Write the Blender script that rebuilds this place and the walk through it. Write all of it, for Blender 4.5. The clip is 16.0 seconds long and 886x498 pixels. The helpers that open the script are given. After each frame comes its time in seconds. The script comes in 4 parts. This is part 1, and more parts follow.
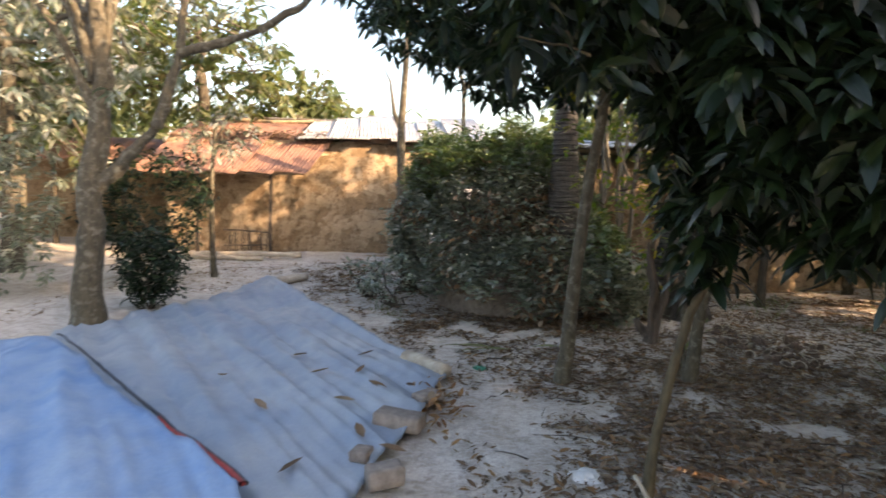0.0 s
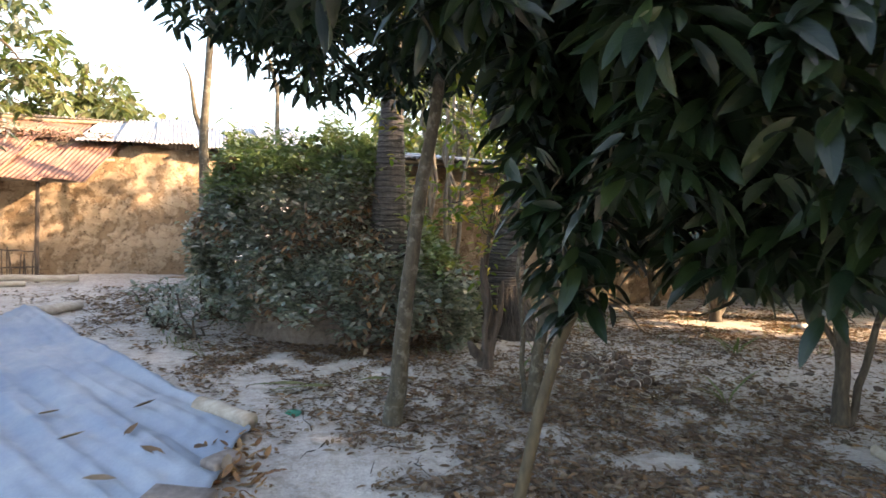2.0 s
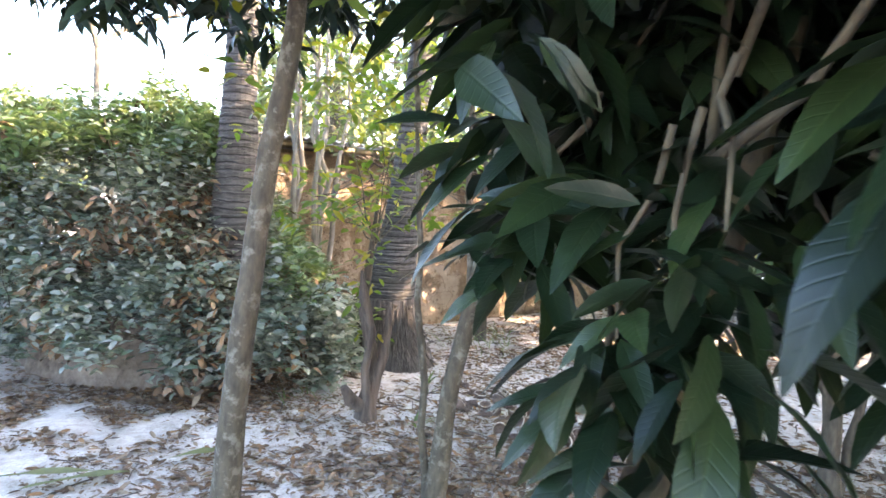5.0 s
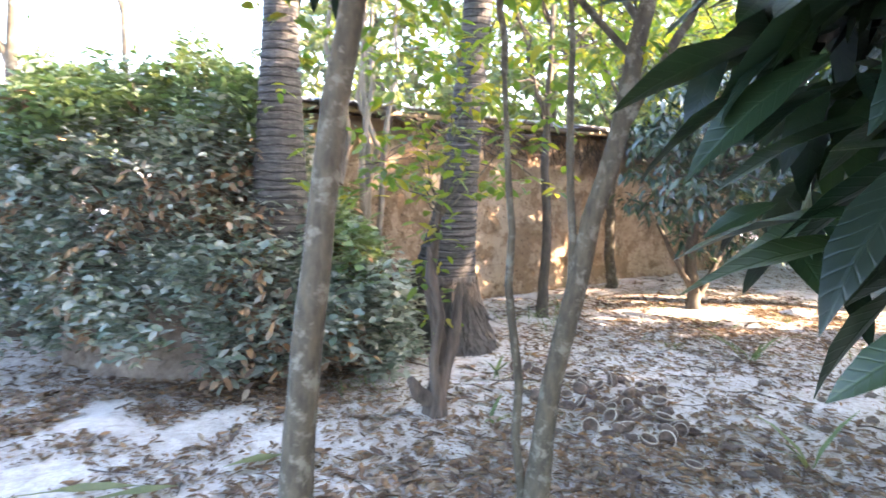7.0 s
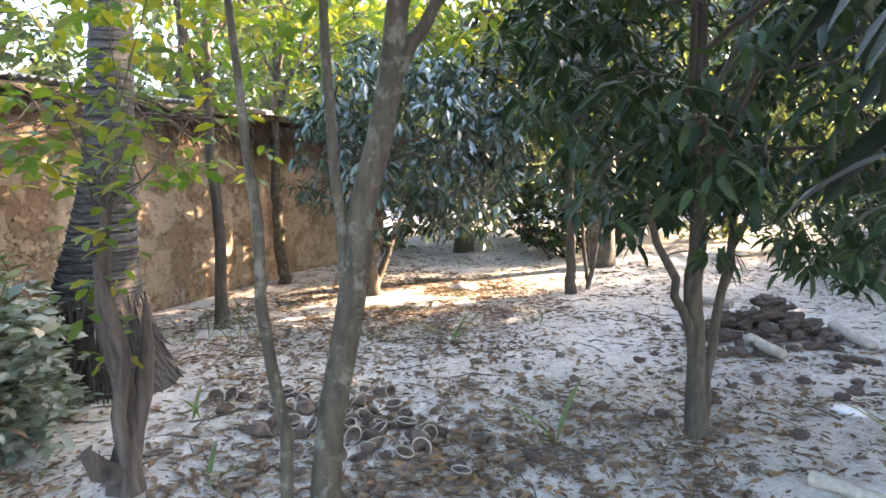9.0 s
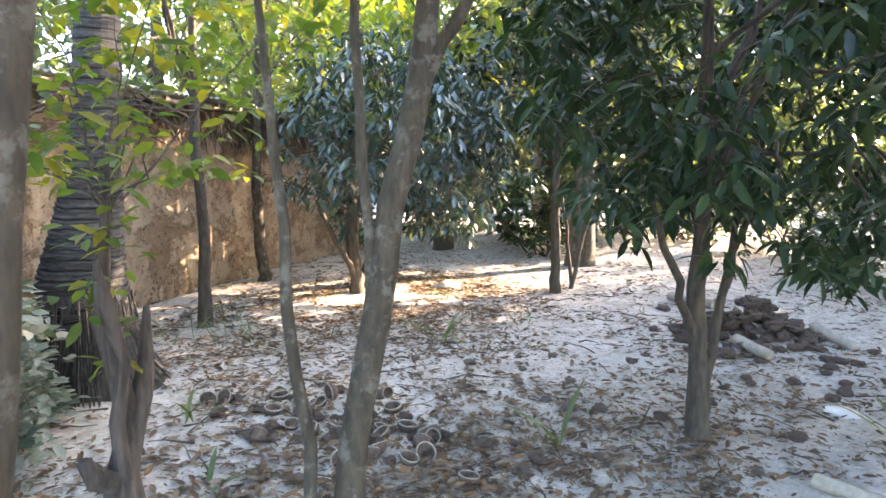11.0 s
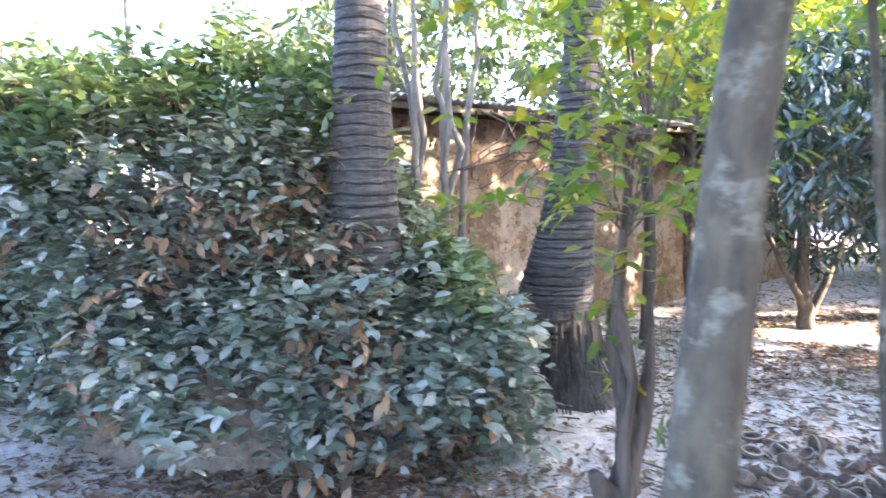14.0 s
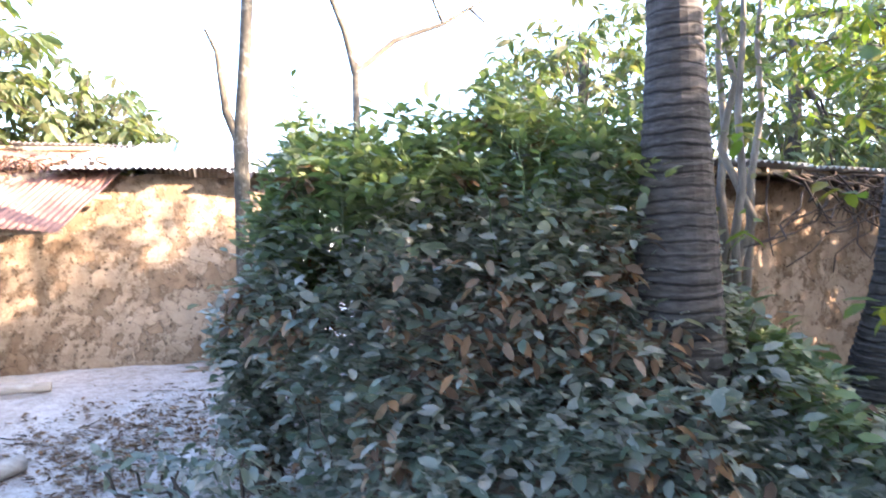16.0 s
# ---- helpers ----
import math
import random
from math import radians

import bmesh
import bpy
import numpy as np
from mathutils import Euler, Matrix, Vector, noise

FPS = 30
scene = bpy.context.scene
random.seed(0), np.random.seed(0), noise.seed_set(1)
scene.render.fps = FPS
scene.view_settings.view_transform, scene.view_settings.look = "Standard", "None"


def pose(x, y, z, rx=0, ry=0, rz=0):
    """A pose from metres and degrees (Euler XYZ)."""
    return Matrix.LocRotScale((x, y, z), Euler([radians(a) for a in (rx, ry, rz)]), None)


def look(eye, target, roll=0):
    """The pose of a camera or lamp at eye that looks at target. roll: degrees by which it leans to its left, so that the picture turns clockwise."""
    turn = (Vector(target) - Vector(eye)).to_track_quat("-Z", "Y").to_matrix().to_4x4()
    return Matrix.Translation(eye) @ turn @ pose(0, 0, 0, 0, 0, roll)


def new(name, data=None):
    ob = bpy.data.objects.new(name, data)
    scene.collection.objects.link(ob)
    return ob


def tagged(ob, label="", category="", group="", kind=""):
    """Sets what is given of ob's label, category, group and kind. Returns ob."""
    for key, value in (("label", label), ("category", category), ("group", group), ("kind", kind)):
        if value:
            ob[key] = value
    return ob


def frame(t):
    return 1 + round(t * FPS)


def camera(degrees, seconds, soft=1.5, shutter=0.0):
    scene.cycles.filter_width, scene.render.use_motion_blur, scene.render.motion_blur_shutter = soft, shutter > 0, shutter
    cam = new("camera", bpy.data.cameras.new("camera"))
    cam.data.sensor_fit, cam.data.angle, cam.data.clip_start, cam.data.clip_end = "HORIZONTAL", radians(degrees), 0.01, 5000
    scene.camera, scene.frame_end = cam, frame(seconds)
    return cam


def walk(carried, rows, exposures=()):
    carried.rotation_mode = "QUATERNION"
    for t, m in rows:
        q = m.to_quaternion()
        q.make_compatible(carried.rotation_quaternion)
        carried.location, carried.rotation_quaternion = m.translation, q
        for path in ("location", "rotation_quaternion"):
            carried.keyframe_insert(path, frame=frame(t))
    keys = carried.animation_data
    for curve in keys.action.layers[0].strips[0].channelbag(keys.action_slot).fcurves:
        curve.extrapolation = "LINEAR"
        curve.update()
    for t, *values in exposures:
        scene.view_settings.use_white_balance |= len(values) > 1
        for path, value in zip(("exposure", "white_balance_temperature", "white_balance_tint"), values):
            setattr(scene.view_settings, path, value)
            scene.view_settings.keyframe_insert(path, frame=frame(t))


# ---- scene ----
EXPO = [(0.0, 2.4, 7400, 16), (1.5, 2.8, 7200, 16), (3.0, 3.25, 6950, 16), (5.5, 4.6, 6250, 18), (7.0, 4.45, 6150, 18), (9.0, 4.05, 6300, 16), (12.5, 4.2, 6150, 16), (13.2, 4.25, 5700, 18), (14.5, 4.6, 5550, 20), (15.2, 4.45, 5600, 20), (16.0, 3.6, 5650, 20)]
cam = camera(69.0, 16.0, 1.6, 0.4)
# seconds, x, y, z, pitch, roll, yaw
ROWS = [
    (0, 0.162, 0.138, 1.540, -5.52, -1.32, -2.56),
    (0.5, 0.225, 0.372, 1.461, -4.05, -0.64, -9.31),
    (1, 0.210, 0.434, 1.491, -2.41, -2.01, -15.41),
    (1.5, 0.230, 0.629, 1.455, -4.62, -2.55, -17.20),
    (2, 0.299, 0.949, 1.466, -3.47, -1.93, -18.32),
    (2.5, 0.389, 1.182, 1.511, -3.97, -2.03, -19.42),
    (3, 0.496, 1.404, 1.553, -2.43, -3.12, -22.61),
    (5.5, 0.875, 2.586, 1.458, -3.96, -3.22, -29.70),
    (6, 0.869, 2.694, 1.460, -5.67, -3.07, -26.39),
    (6.5, 0.811, 2.927, 1.444, -5.80, -1.29, -23.89),
    (7, 0.893, 3.061, 1.443, -6.28, -1.74, -26.70),
    (7.5, 0.945, 3.328, 1.444, -7.43, 1.36, -38.91),
    (8, 0.928, 3.630, 1.431, -6.44, -0.56, -52.34),
    (8.5, 0.945, 3.740, 1.387, -6.90, -2.48, -56.32),
    (9, 1.021, 3.881, 1.377, -6.45, 0.15, -58.78),
    (9.5, 1.040, 3.929, 1.380, -6.82, -1.15, -61.18),
    (12, 0.942, 4.131, 1.404, -6.75, -0.25, -61.24),
    (12.5, 0.949, 4.096, 1.390, -6.87, 1.77, -49.39),
    (13, 0.976, 4.210, 1.397, -6.66, -0.02, -37.31),
    (13.5, 0.858, 4.329, 1.409, -6.84, -0.39, -29.74),
    (14, 0.679, 4.472, 1.421, -5.35, 0.14, -28.00),
    (14.5, 0.535, 4.738, 1.430, -4.91, 0.08, -24.05),
    (15, 0.314, 4.961, 1.409, -4.59, -1.84, -19.87),
    (15.5, 0.264, 5.165, 1.480, -3.67, -0.37, -16.82),
    (16, 0.152, 5.236, 1.592, -0.77, 0.67, -15.14),
]
walk(cam, [(t, pose(x, y, z, 90 + p, r, w)) for t, x, y, z, p, r, w in ROWS], EXPO)

# ---- world and sun ----
SUN_TO = Vector((0.86, -0.50, 0.0)).normalized()
SUN_EL = radians(20)
world = bpy.data.worlds.new("sky")
scene.world = world
world.use_nodes = True
wn = world.node_tree
sky = wn.nodes.new("ShaderNodeTexSky")
sky.sky_type, sky.sun_disc = "NISHITA", False
sky.sun_elevation, sky.sun_rotation = SUN_EL, math.atan2(SUN_TO.x, SUN_TO.y)
sky.dust_density, sky.air_density = 3.0, 1.0
wn.nodes["Background"].inputs["Strength"].default_value = 0.14
wn.links.new(sky.outputs[0], wn.nodes["Background"].inputs["Color"])
sun_data = bpy.data.lights.new("sun", "SUN")
sun_data.energy, sun_data.angle, sun_data.color = 4.2, radians(0.5), (1.0, 0.74, 0.48)
sun = new("sun", sun_data)
sun_dir = Vector((SUN_TO.x * math.cos(SUN_EL), SUN_TO.y * math.cos(SUN_EL), math.sin(SUN_EL)))
sun.matrix_world = look(sun_dir * 60, (0, 0, 0))

# ---- materials ----
def mat(name):
    m = bpy.data.materials.new(name)
    m.use_nodes = True
    nt = m.node_tree
    return m, nt, nt.nodes["Principled BSDF"], nt.links


def node(nt, kind, **values):
    n = nt.nodes.new(kind)
    for key, value in values.items():
        n.inputs[key].default_value = value
    return n


def ramp(nt, source, stops):
    r = nt.nodes.new("ShaderNodeValToRGB")
    while len(r.color_ramp.elements) < len(stops):
        r.color_ramp.elements.new(0.5)
    for e, (p, c) in zip(r.color_ramp.elements, stops):
        e.position, e.color = p, (*c, 1)
    nt.links.new(source, r.inputs[0])
    return r.outputs[0]


def noisy(nt, scale, detail=6.0, rough=0.6, coords="Object", stretch=None):
    tc = nt.nodes.new("ShaderNodeTexCoord")
    n = node(nt, "ShaderNodeTexNoise", Scale=scale, Detail=detail, Roughness=rough)
    if stretch:
        mp = nt.nodes.new("ShaderNodeMapping")
        mp.inputs["Scale"].default_value = stretch
        nt.links.new(tc.outputs[coords], mp.inputs[0])
        nt.links.new(mp.outputs[0], n.inputs["Vector"])
    else:
        nt.links.new(tc.outputs[coords], n.inputs["Vector"])
    return n.outputs[0]


def mixed(nt, kind, fac, a, b):
    m = nt.nodes.new("ShaderNodeMix")
    m.data_type, m.blend_type = "RGBA", kind
    for sock, value in ((m.inputs["Factor"], fac), (m.inputs[6], a), (m.inputs[7], b)):
        if isinstance(value, (float, int)):
            sock.default_value = value
        elif isinstance(value, tuple):
            sock.default_value = (*value, 1)
        else:
            nt.links.new(value, sock)
    return m.outputs[2]


def bumped(nt, bs, height, strength, distance):
    b = node(nt, "ShaderNodeBump", Strength=strength, Distance=distance)
    nt.links.new(height, b.inputs["Height"])
    nt.links.new(b.outputs[0], bs.inputs["Normal"])


def surface(name, dark, light, scale=8.0, rough=0.85, bump=0.5, depth=0.01, spots=None, stretch=None, metal=0.0):
    """A two-scale rough surface: a broad tone, a fine grain and optional stains."""
    m, nt, bs, links = mat(name)
    broad, fine = noisy(nt, scale * 0.15, 4, stretch=stretch), noisy(nt, scale, 8, 0.65, stretch=stretch)
    col = ramp(nt, fine, [(0.3, dark), (0.7, light)])
    tone = ramp(nt, broad, [(0.3, (0.72, 0.7, 0.68)), (0.7, (1.1, 1.1, 1.1))])
    col = mixed(nt, "MULTIPLY", 1.0, col, tone)
    if spots:
        mask = ramp(nt, noisy(nt, scale * 0.5, 5, 0.7), [(0.52, (0, 0, 0)), (0.62, (1, 1, 1))])
        col = mixed(nt, "MIX", mask, col, spots)
    links.new(col, bs.inputs["Base Color"])
    bs.inputs["Roughness"].default_value, bs.inputs["Metallic"].default_value = rough, metal
    bumped(nt, bs, fine, bump, depth)
    return m


def leafy(name, colours, glow=0.35, rough=0.42, gloss=0.5, veins=False):
    """Leaves: each one takes its own tone; light comes through the blade."""
    m, nt, bs, links = mat(name)
    geo, info = nt.nodes.new("ShaderNodeNewGeometry"), nt.nodes.new("ShaderNodeObjectInfo")
    add = nt.nodes.new("ShaderNodeMath")
    add.operation = "ADD"
    links.new(geo.outputs["Random Per Island"], add.inputs[0])
    links.new(info.outputs["Random"], add.inputs[1])
    wrap = nt.nodes.new("ShaderNodeMath")
    wrap.operation = "FRACT"
    links.new(add.outputs[0], wrap.inputs[0])
    n = len(colours)
    col = ramp(nt, wrap.outputs[0], [((i + 0.5) / n, c) for i, c in enumerate(colours)])
    col = mixed(nt, "MULTIPLY", 0.6, col, ramp(nt, noisy(nt, 22, 4), [(0.3, (0.6, 0.62, 0.6)), (0.7, (1.15, 1.1, 1.1))]))
    if veins:
        uv = nt.nodes.new("ShaderNodeUVMap")
        uv.uv_map = "blade"
        xyz = nt.nodes.new("ShaderNodeSeparateXYZ")
        links.new(uv.outputs[0], xyz.inputs[0])
        away = nt.nodes.new("ShaderNodeMath")
        away.operation = "ABSOLUTE"
        links.new(xyz.outputs[0], away.inputs[0])
        rib = ramp(nt, away.outputs[0], [(0.03, (1, 1, 1)), (0.09, (0, 0, 0))])
        run = node(nt, "ShaderNodeMath")
        run.operation = "MULTIPLY_ADD"
        links.new(away.outputs[0], run.inputs[0])
        run.inputs[1].default_value = -0.16
        links.new(xyz.outputs[1], run.inputs[2])
        saw = nt.nodes.new("ShaderNodeMath")
        saw.operation = "PINGPONG"
        saw.inputs[1].default_value = 0.045
        links.new(run.outputs[0], saw.inputs[0])
        side = ramp(nt, saw.outputs[0], [(0.002, (0.55, 0.55, 0.55)), (0.010, (0, 0, 0))])
        line = mixed(nt, "ADD", 1.0, rib, side)
        col = mixed(nt, "MIX", line, col, mixed(nt, "ADD", 1.0, mixed(nt, "MULTIPLY", 1.0, col, (1.25, 1.2, 1.1)), (0.0008, 0.001, 0.0004)))
        bumped(nt, bs, line, 0.2, 0.003)
    links.new(col, bs.inputs["Base Color"])
    bs.inputs["Roughness"].default_value = rough
    bs.inputs["Specular IOR Level"].default_value = gloss
    tr = nt.nodes.new("ShaderNodeBsdfTranslucent")
    links.new(mixed(nt, "MULTIPLY", 1.0, col, (1.6, 1.7, 0.7)), tr.inputs[0])
    mx = nt.nodes.new("ShaderNodeMixShader")
    mx.inputs[0].default_value = glow
    links.new(bs.outputs[0], mx.inputs[1])
    links.new(tr.outputs[0], mx.inputs[2])
    links.new(mx.outputs[0], nt.nodes["Material Output"].inputs[0])
    return m


def ground_mat():
    m, nt, bs, links = mat("sandy soil")
    broad, mid, fine = noisy(nt, 0.55, 5), noisy(nt, 3.5, 7, 0.7), noisy(nt, 40, 5, 0.7)
    sand = ramp(nt, fine, [(0.25, (0.47, 0.435, 0.395)), (0.75, (0.70, 0.66, 0.605))])
    earth = ramp(nt, fine, [(0.25, (0.24, 0.20, 0.165)), (0.75, (0.45, 0.39, 0.33))])
    crumb = noisy(nt, 13, 6, 0.75)
    mask = mixed(nt, "MIX", 0.6, ramp(nt, broad, [(0.40, (0, 0, 0)), (0.62, (1, 1, 1))]), ramp(nt, mid, [(0.44, (0, 0, 0)), (0.56, (1, 1, 1))]))
    mask = mixed(nt, "MIX", 0.4, mask, ramp(nt, crumb, [(0.47, (0, 0, 0)), (0.56, (1, 1, 1))]))
    links.new(mixed(nt, "MIX", mask, sand, earth), bs.inputs["Base Color"])
    bs.inputs["Roughness"].default_value = 0.95
    bs.inputs["Specular IOR Level"].default_value = 0.15
    bumped(nt, bs, mixed(nt, "ADD", 0.5, mid, crumb), 0.8, 0.05)
    return m


def mud_mat():
    m, nt, bs, links = mat("mud wall")
    broad, mid, fine = noisy(nt, 0.7, 5), noisy(nt, 5, 8, 0.7), noisy(nt, 45, 4)
    col = ramp(nt, mid, [(0.28, (0.25, 0.18, 0.115)), (0.5, (0.38, 0.29, 0.195)), (0.75, (0.48, 0.385, 0.275))])
    col = mixed(nt, "MULTIPLY", 1.0, col, ramp(nt, broad, [(0.3, (0.7, 0.66, 0.62)), (0.7, (1.08, 1.08, 1.1))]))
    tc = nt.nodes.new("ShaderNodeTexCoord")
    v = nt.nodes.new("ShaderNodeTexVoronoi")
    v.feature = "DISTANCE_TO_EDGE"
    v.inputs["Scale"].default_value = 3.2
    warp = mixed(nt, "ADD", 0.25, tc.outputs["Object"], mid)
    flat = nt.nodes.new("ShaderNodeMapping")
    flat.inputs["Scale"].default_value = (1.0, 1.0, 2.1)
    links.new(warp, flat.inputs[0])
    links.new(flat.outputs[0], v.inputs["Vector"])
    crack = ramp(nt, v.outputs["Distance"], [(0.0, (0.35, 0.3, 0.27)), (0.022, (1, 1, 1))])
    col = mixed(nt, "MULTIPLY", 0.6, col, crack)
    scab = ramp(nt, noisy(nt, 2.3, 9, 0.72), [(0.50, (0, 0, 0)), (0.535, (1, 1, 1))])
    col = mixed(nt, "MIX", scab, col, mixed(nt, "MULTIPLY", 1.0, col, (0.66, 0.60, 0.53)))
    pit = node(nt, "ShaderNodeTexVoronoi", Scale=13.0)
    links.new(warp, pit.inputs["Vector"])
    hole = ramp(nt, pit.outputs["Distance"], [(0.13, (0, 0, 0)), (0.22, (1, 1, 1))])
    col = mixed(nt, "MULTIPLY", 0.55, col, hole)
    links.new(col, bs.inputs["Base Color"])
    bs.inputs["Roughness"].default_value = 0.95
    h = mixed(nt, "ADD", 0.4, mid, fine)
    h = mixed(nt, "ADD", 0.5, mixed(nt, "SUBTRACT", 0.5, h, scab), hole)
    bumped(nt, bs, h, 0.9, 0.03)
    return m


def tarp_mat(name, base, dusty):
    m, nt, bs, links = mat(name)
    dust = ramp(nt, noisy(nt, 1.1, 6, 0.65), [(0.38, (0, 0, 0)), (0.66, (1, 1, 1))])
    fine = noisy(nt, 60, 4)
    col = mixed(nt, "MIX", dust, base, dusty)
    col = mixed(nt, "MULTIPLY", 0.4, col, ramp(nt, fine, [(0.3, (0.75, 0.75, 0.75)), (0.7, (1.1, 1.1, 1.1))]))
    links.new(col, bs.inputs["Base Color"])
    bs.inputs["Roughness"].default_value = 0.5
    tc = nt.nodes.new("ShaderNodeTexCoord")
    wv = nt.nodes.new("ShaderNodeTexWave")
    wv.inputs["Scale"].default_value, wv.inputs["Distortion"].default_value = 1.6, 6.0
    links.new(tc.outputs["Object"], wv.inputs["Vector"])
    bumped(nt, bs, mixed(nt, "ADD", 0.6, wv.outputs["Fac"], noisy(nt, 9, 6, 0.65)), 0.3, 0.02)
    return m


SOIL, MUD = ground_mat(), mud_mat()
BARK = surface("olive grey bark", (0.03, 0.025, 0.017), (0.10, 0.085, 0.057), 30, 0.85, 0.9, 0.008, (0.135, 0.128, 0.10), (1, 1, 0.35))
BARK_DARK = surface("dark bark", (0.03, 0.025, 0.019), (0.10, 0.082, 0.06), 30, 0.9, 0.7, 0.008, None, (1, 1, 0.3))
BARK_TAN = surface("olive brown bark", (0.035, 0.028, 0.016), (0.11, 0.088, 0.05), 34, 0.85, 0.9, 0.006, None, (1, 1, 0.35))
EARTH = surface("brown leafy earth", (0.09, 0.07, 0.055), (0.26, 0.21, 0.17), 16, 1.0, 1.0, 0.02)
BARK_PALE = surface("pale grey bark", (0.13, 0.115, 0.095), (0.32, 0.29, 0.25), 26, 0.9, 0.6, 0.006, None, (1, 1, 0.3))
BARK_OLD = surface("grey dead wood", (0.03, 0.024, 0.019), (0.13, 0.10, 0.08), 26, 0.95, 0.9, 0.015, None, (1, 1, 0.15))


def palm_mat():
    m, nt, bs, links = mat("grey ringed palm bark")
    fine, broad = noisy(nt, 22, 7, 0.65, stretch=(0.6, 0.6, 2.5)), noisy(nt, 2.2, 4)
    col = ramp(nt, fine, [(0.3, (0.024, 0.022, 0.021)), (0.7, (0.105, 0.099, 0.092))])
    col = mixed(nt, "MULTIPLY", 1.0, col, ramp(nt, broad, [(0.3, (0.65, 0.63, 0.62)), (0.7, (1.15, 1.15, 1.15))]))
    tc = nt.nodes.new("ShaderNodeTexCoord")
    wv = nt.nodes.new("ShaderNodeTexWave")
    wv.bands_direction = "Z"
    for key, value in (("Scale", 5.2), ("Distortion", 2.2), ("Detail", 3.0), ("Detail Scale", 1.4)):
        wv.inputs[key].default_value = value
    links.new(tc.outputs["Object"], wv.inputs["Vector"])
    groove = ramp(nt, wv.outputs["Fac"], [(0.04, (0.18, 0.17, 0.16)), (0.16, (1, 1, 1))])
    links.new(mixed(nt, "MULTIPLY", 0.85, col, groove), bs.inputs["Base Color"])
    bs.inputs["Roughness"].default_value = 0.92
    bumped(nt, bs, mixed(nt, "ADD", 0.5, groove, fine), 0.7, 0.012)
    return m


PALM_BARK = palm_mat()
ROOTS = surface("matted grey palm roots", (0.03, 0.027, 0.025), (0.11, 0.10, 0.09), 40, 1.0, 1.0, 0.03, None, (1, 1, 0.2))
RUST = surface("rusty corrugated iron", (0.15, 0.068, 0.045), (0.36, 0.20, 0.145), 7, 0.7, 0.3, 0.004, (0.09, 0.045, 0.032))
ZINC = surface("weathered zinc sheet", (0.36, 0.37, 0.38), (0.60, 0.61, 0.62), 6, 0.55, 0.3, 0.004, (0.33, 0.25, 0.19), None, 0.25)
DARKTIN = surface("blackened tin", (0.02, 0.02, 0.022), (0.06, 0.06, 0.065), 8, 0.7)
BAMBOO = surface("weathered bamboo", (0.20, 0.15, 0.09), (0.40, 0.33, 0.23), 20, 0.75, 0.4, 0.004, None, (1, 1, 0.2))
LOG = surface("pale bare log", (0.28, 0.24, 0.19), (0.48, 0.43, 0.36), 24, 0.9, 0.6, 0.006, None, (0.3, 1, 1))
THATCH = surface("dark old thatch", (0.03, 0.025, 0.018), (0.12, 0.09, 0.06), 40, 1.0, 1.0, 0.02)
STONE = surface("dusty brick rubble", (0.17, 0.135, 0.115), (0.32, 0.275, 0.24), 18, 0.95, 0.8, 0.01)
HUSK = surface("brown coconut husk", (0.05, 0.037, 0.03), (0.19, 0.135, 0.105), 26, 1.0, 1.0, 0.012)
CLOD = surface("dry dark soil clod", (0.08, 0.065, 0.05), (0.22, 0.18, 0.145), 22, 1.0, 1.0, 0.012)
PLASTIC = surface("white plastic bag", (0.62, 0.62, 0.62), (0.82, 0.82, 0.82), 9, 0.35, 0.4, 0.01)
GREENBAG = surface("green plastic scrap", (0.01, 0.16, 0.10), (0.03, 0.30, 0.19), 9, 0.4)
TARP = tarp_mat("dusty blue tarpaulin", (0.185, 0.245, 0.325), (0.31, 0.345, 0.38))
TARP_BLUE = tarp_mat("bright blue tarpaulin", (0.09, 0.205, 0.41), (0.25, 0.34, 0.46))
CEMENT = surface("grey cement basin", (0.25, 0.26, 0.27), (0.42, 0.43, 0.44), 9, 0.9)
SEAM = surface("dark tarpaulin seam", (0.015, 0.02, 0.03), (0.05, 0.06, 0.08), 30, 0.7)
RED = surface("red tarpaulin hem", (0.25, 0.02, 0.02), (0.45, 0.05, 0.04), 20, 0.6)
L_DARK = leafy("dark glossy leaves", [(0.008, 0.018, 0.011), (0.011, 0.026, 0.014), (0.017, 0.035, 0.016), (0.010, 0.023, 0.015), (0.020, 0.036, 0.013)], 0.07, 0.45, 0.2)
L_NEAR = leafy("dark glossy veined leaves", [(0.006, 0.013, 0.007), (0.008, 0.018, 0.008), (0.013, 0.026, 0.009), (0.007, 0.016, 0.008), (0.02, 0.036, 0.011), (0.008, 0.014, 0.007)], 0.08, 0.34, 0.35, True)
L_BUSH = leafy("dusty bush leaves", [(0.13, 0.165, 0.14), (0.21, 0.235, 0.205), (0.30, 0.31, 0.285), (0.14, 0.18, 0.145), (0.38, 0.37, 0.34), (0.21, 0.23, 0.19), (0.08, 0.12, 0.08), (0.12, 0.15, 0.12)], 0.2, 0.4, 0.55)
L_TOP = leafy("fresh green leaves", [(0.09, 0.14, 0.06), (0.14, 0.195, 0.08), (0.20, 0.245, 0.12), (0.085, 0.13, 0.065), (0.13, 0.16, 0.09)], 0.26, 0.45)
L_YELLOW = leafy("yellow green leaves", [(0.10, 0.15, 0.025), (0.16, 0.20, 0.03), (0.07, 0.12, 0.025), (0.30, 0.25, 0.03), (0.09, 0.15, 0.03)], 0.5, 0.45)
L_LITCHI = leafy("blue green leaves", [(0.022, 0.05, 0.034), (0.035, 0.07, 0.05), (0.06, 0.095, 0.07), (0.025, 0.05, 0.03), (0.09, 0.125, 0.10)], 0.15, 0.26, 1.0)
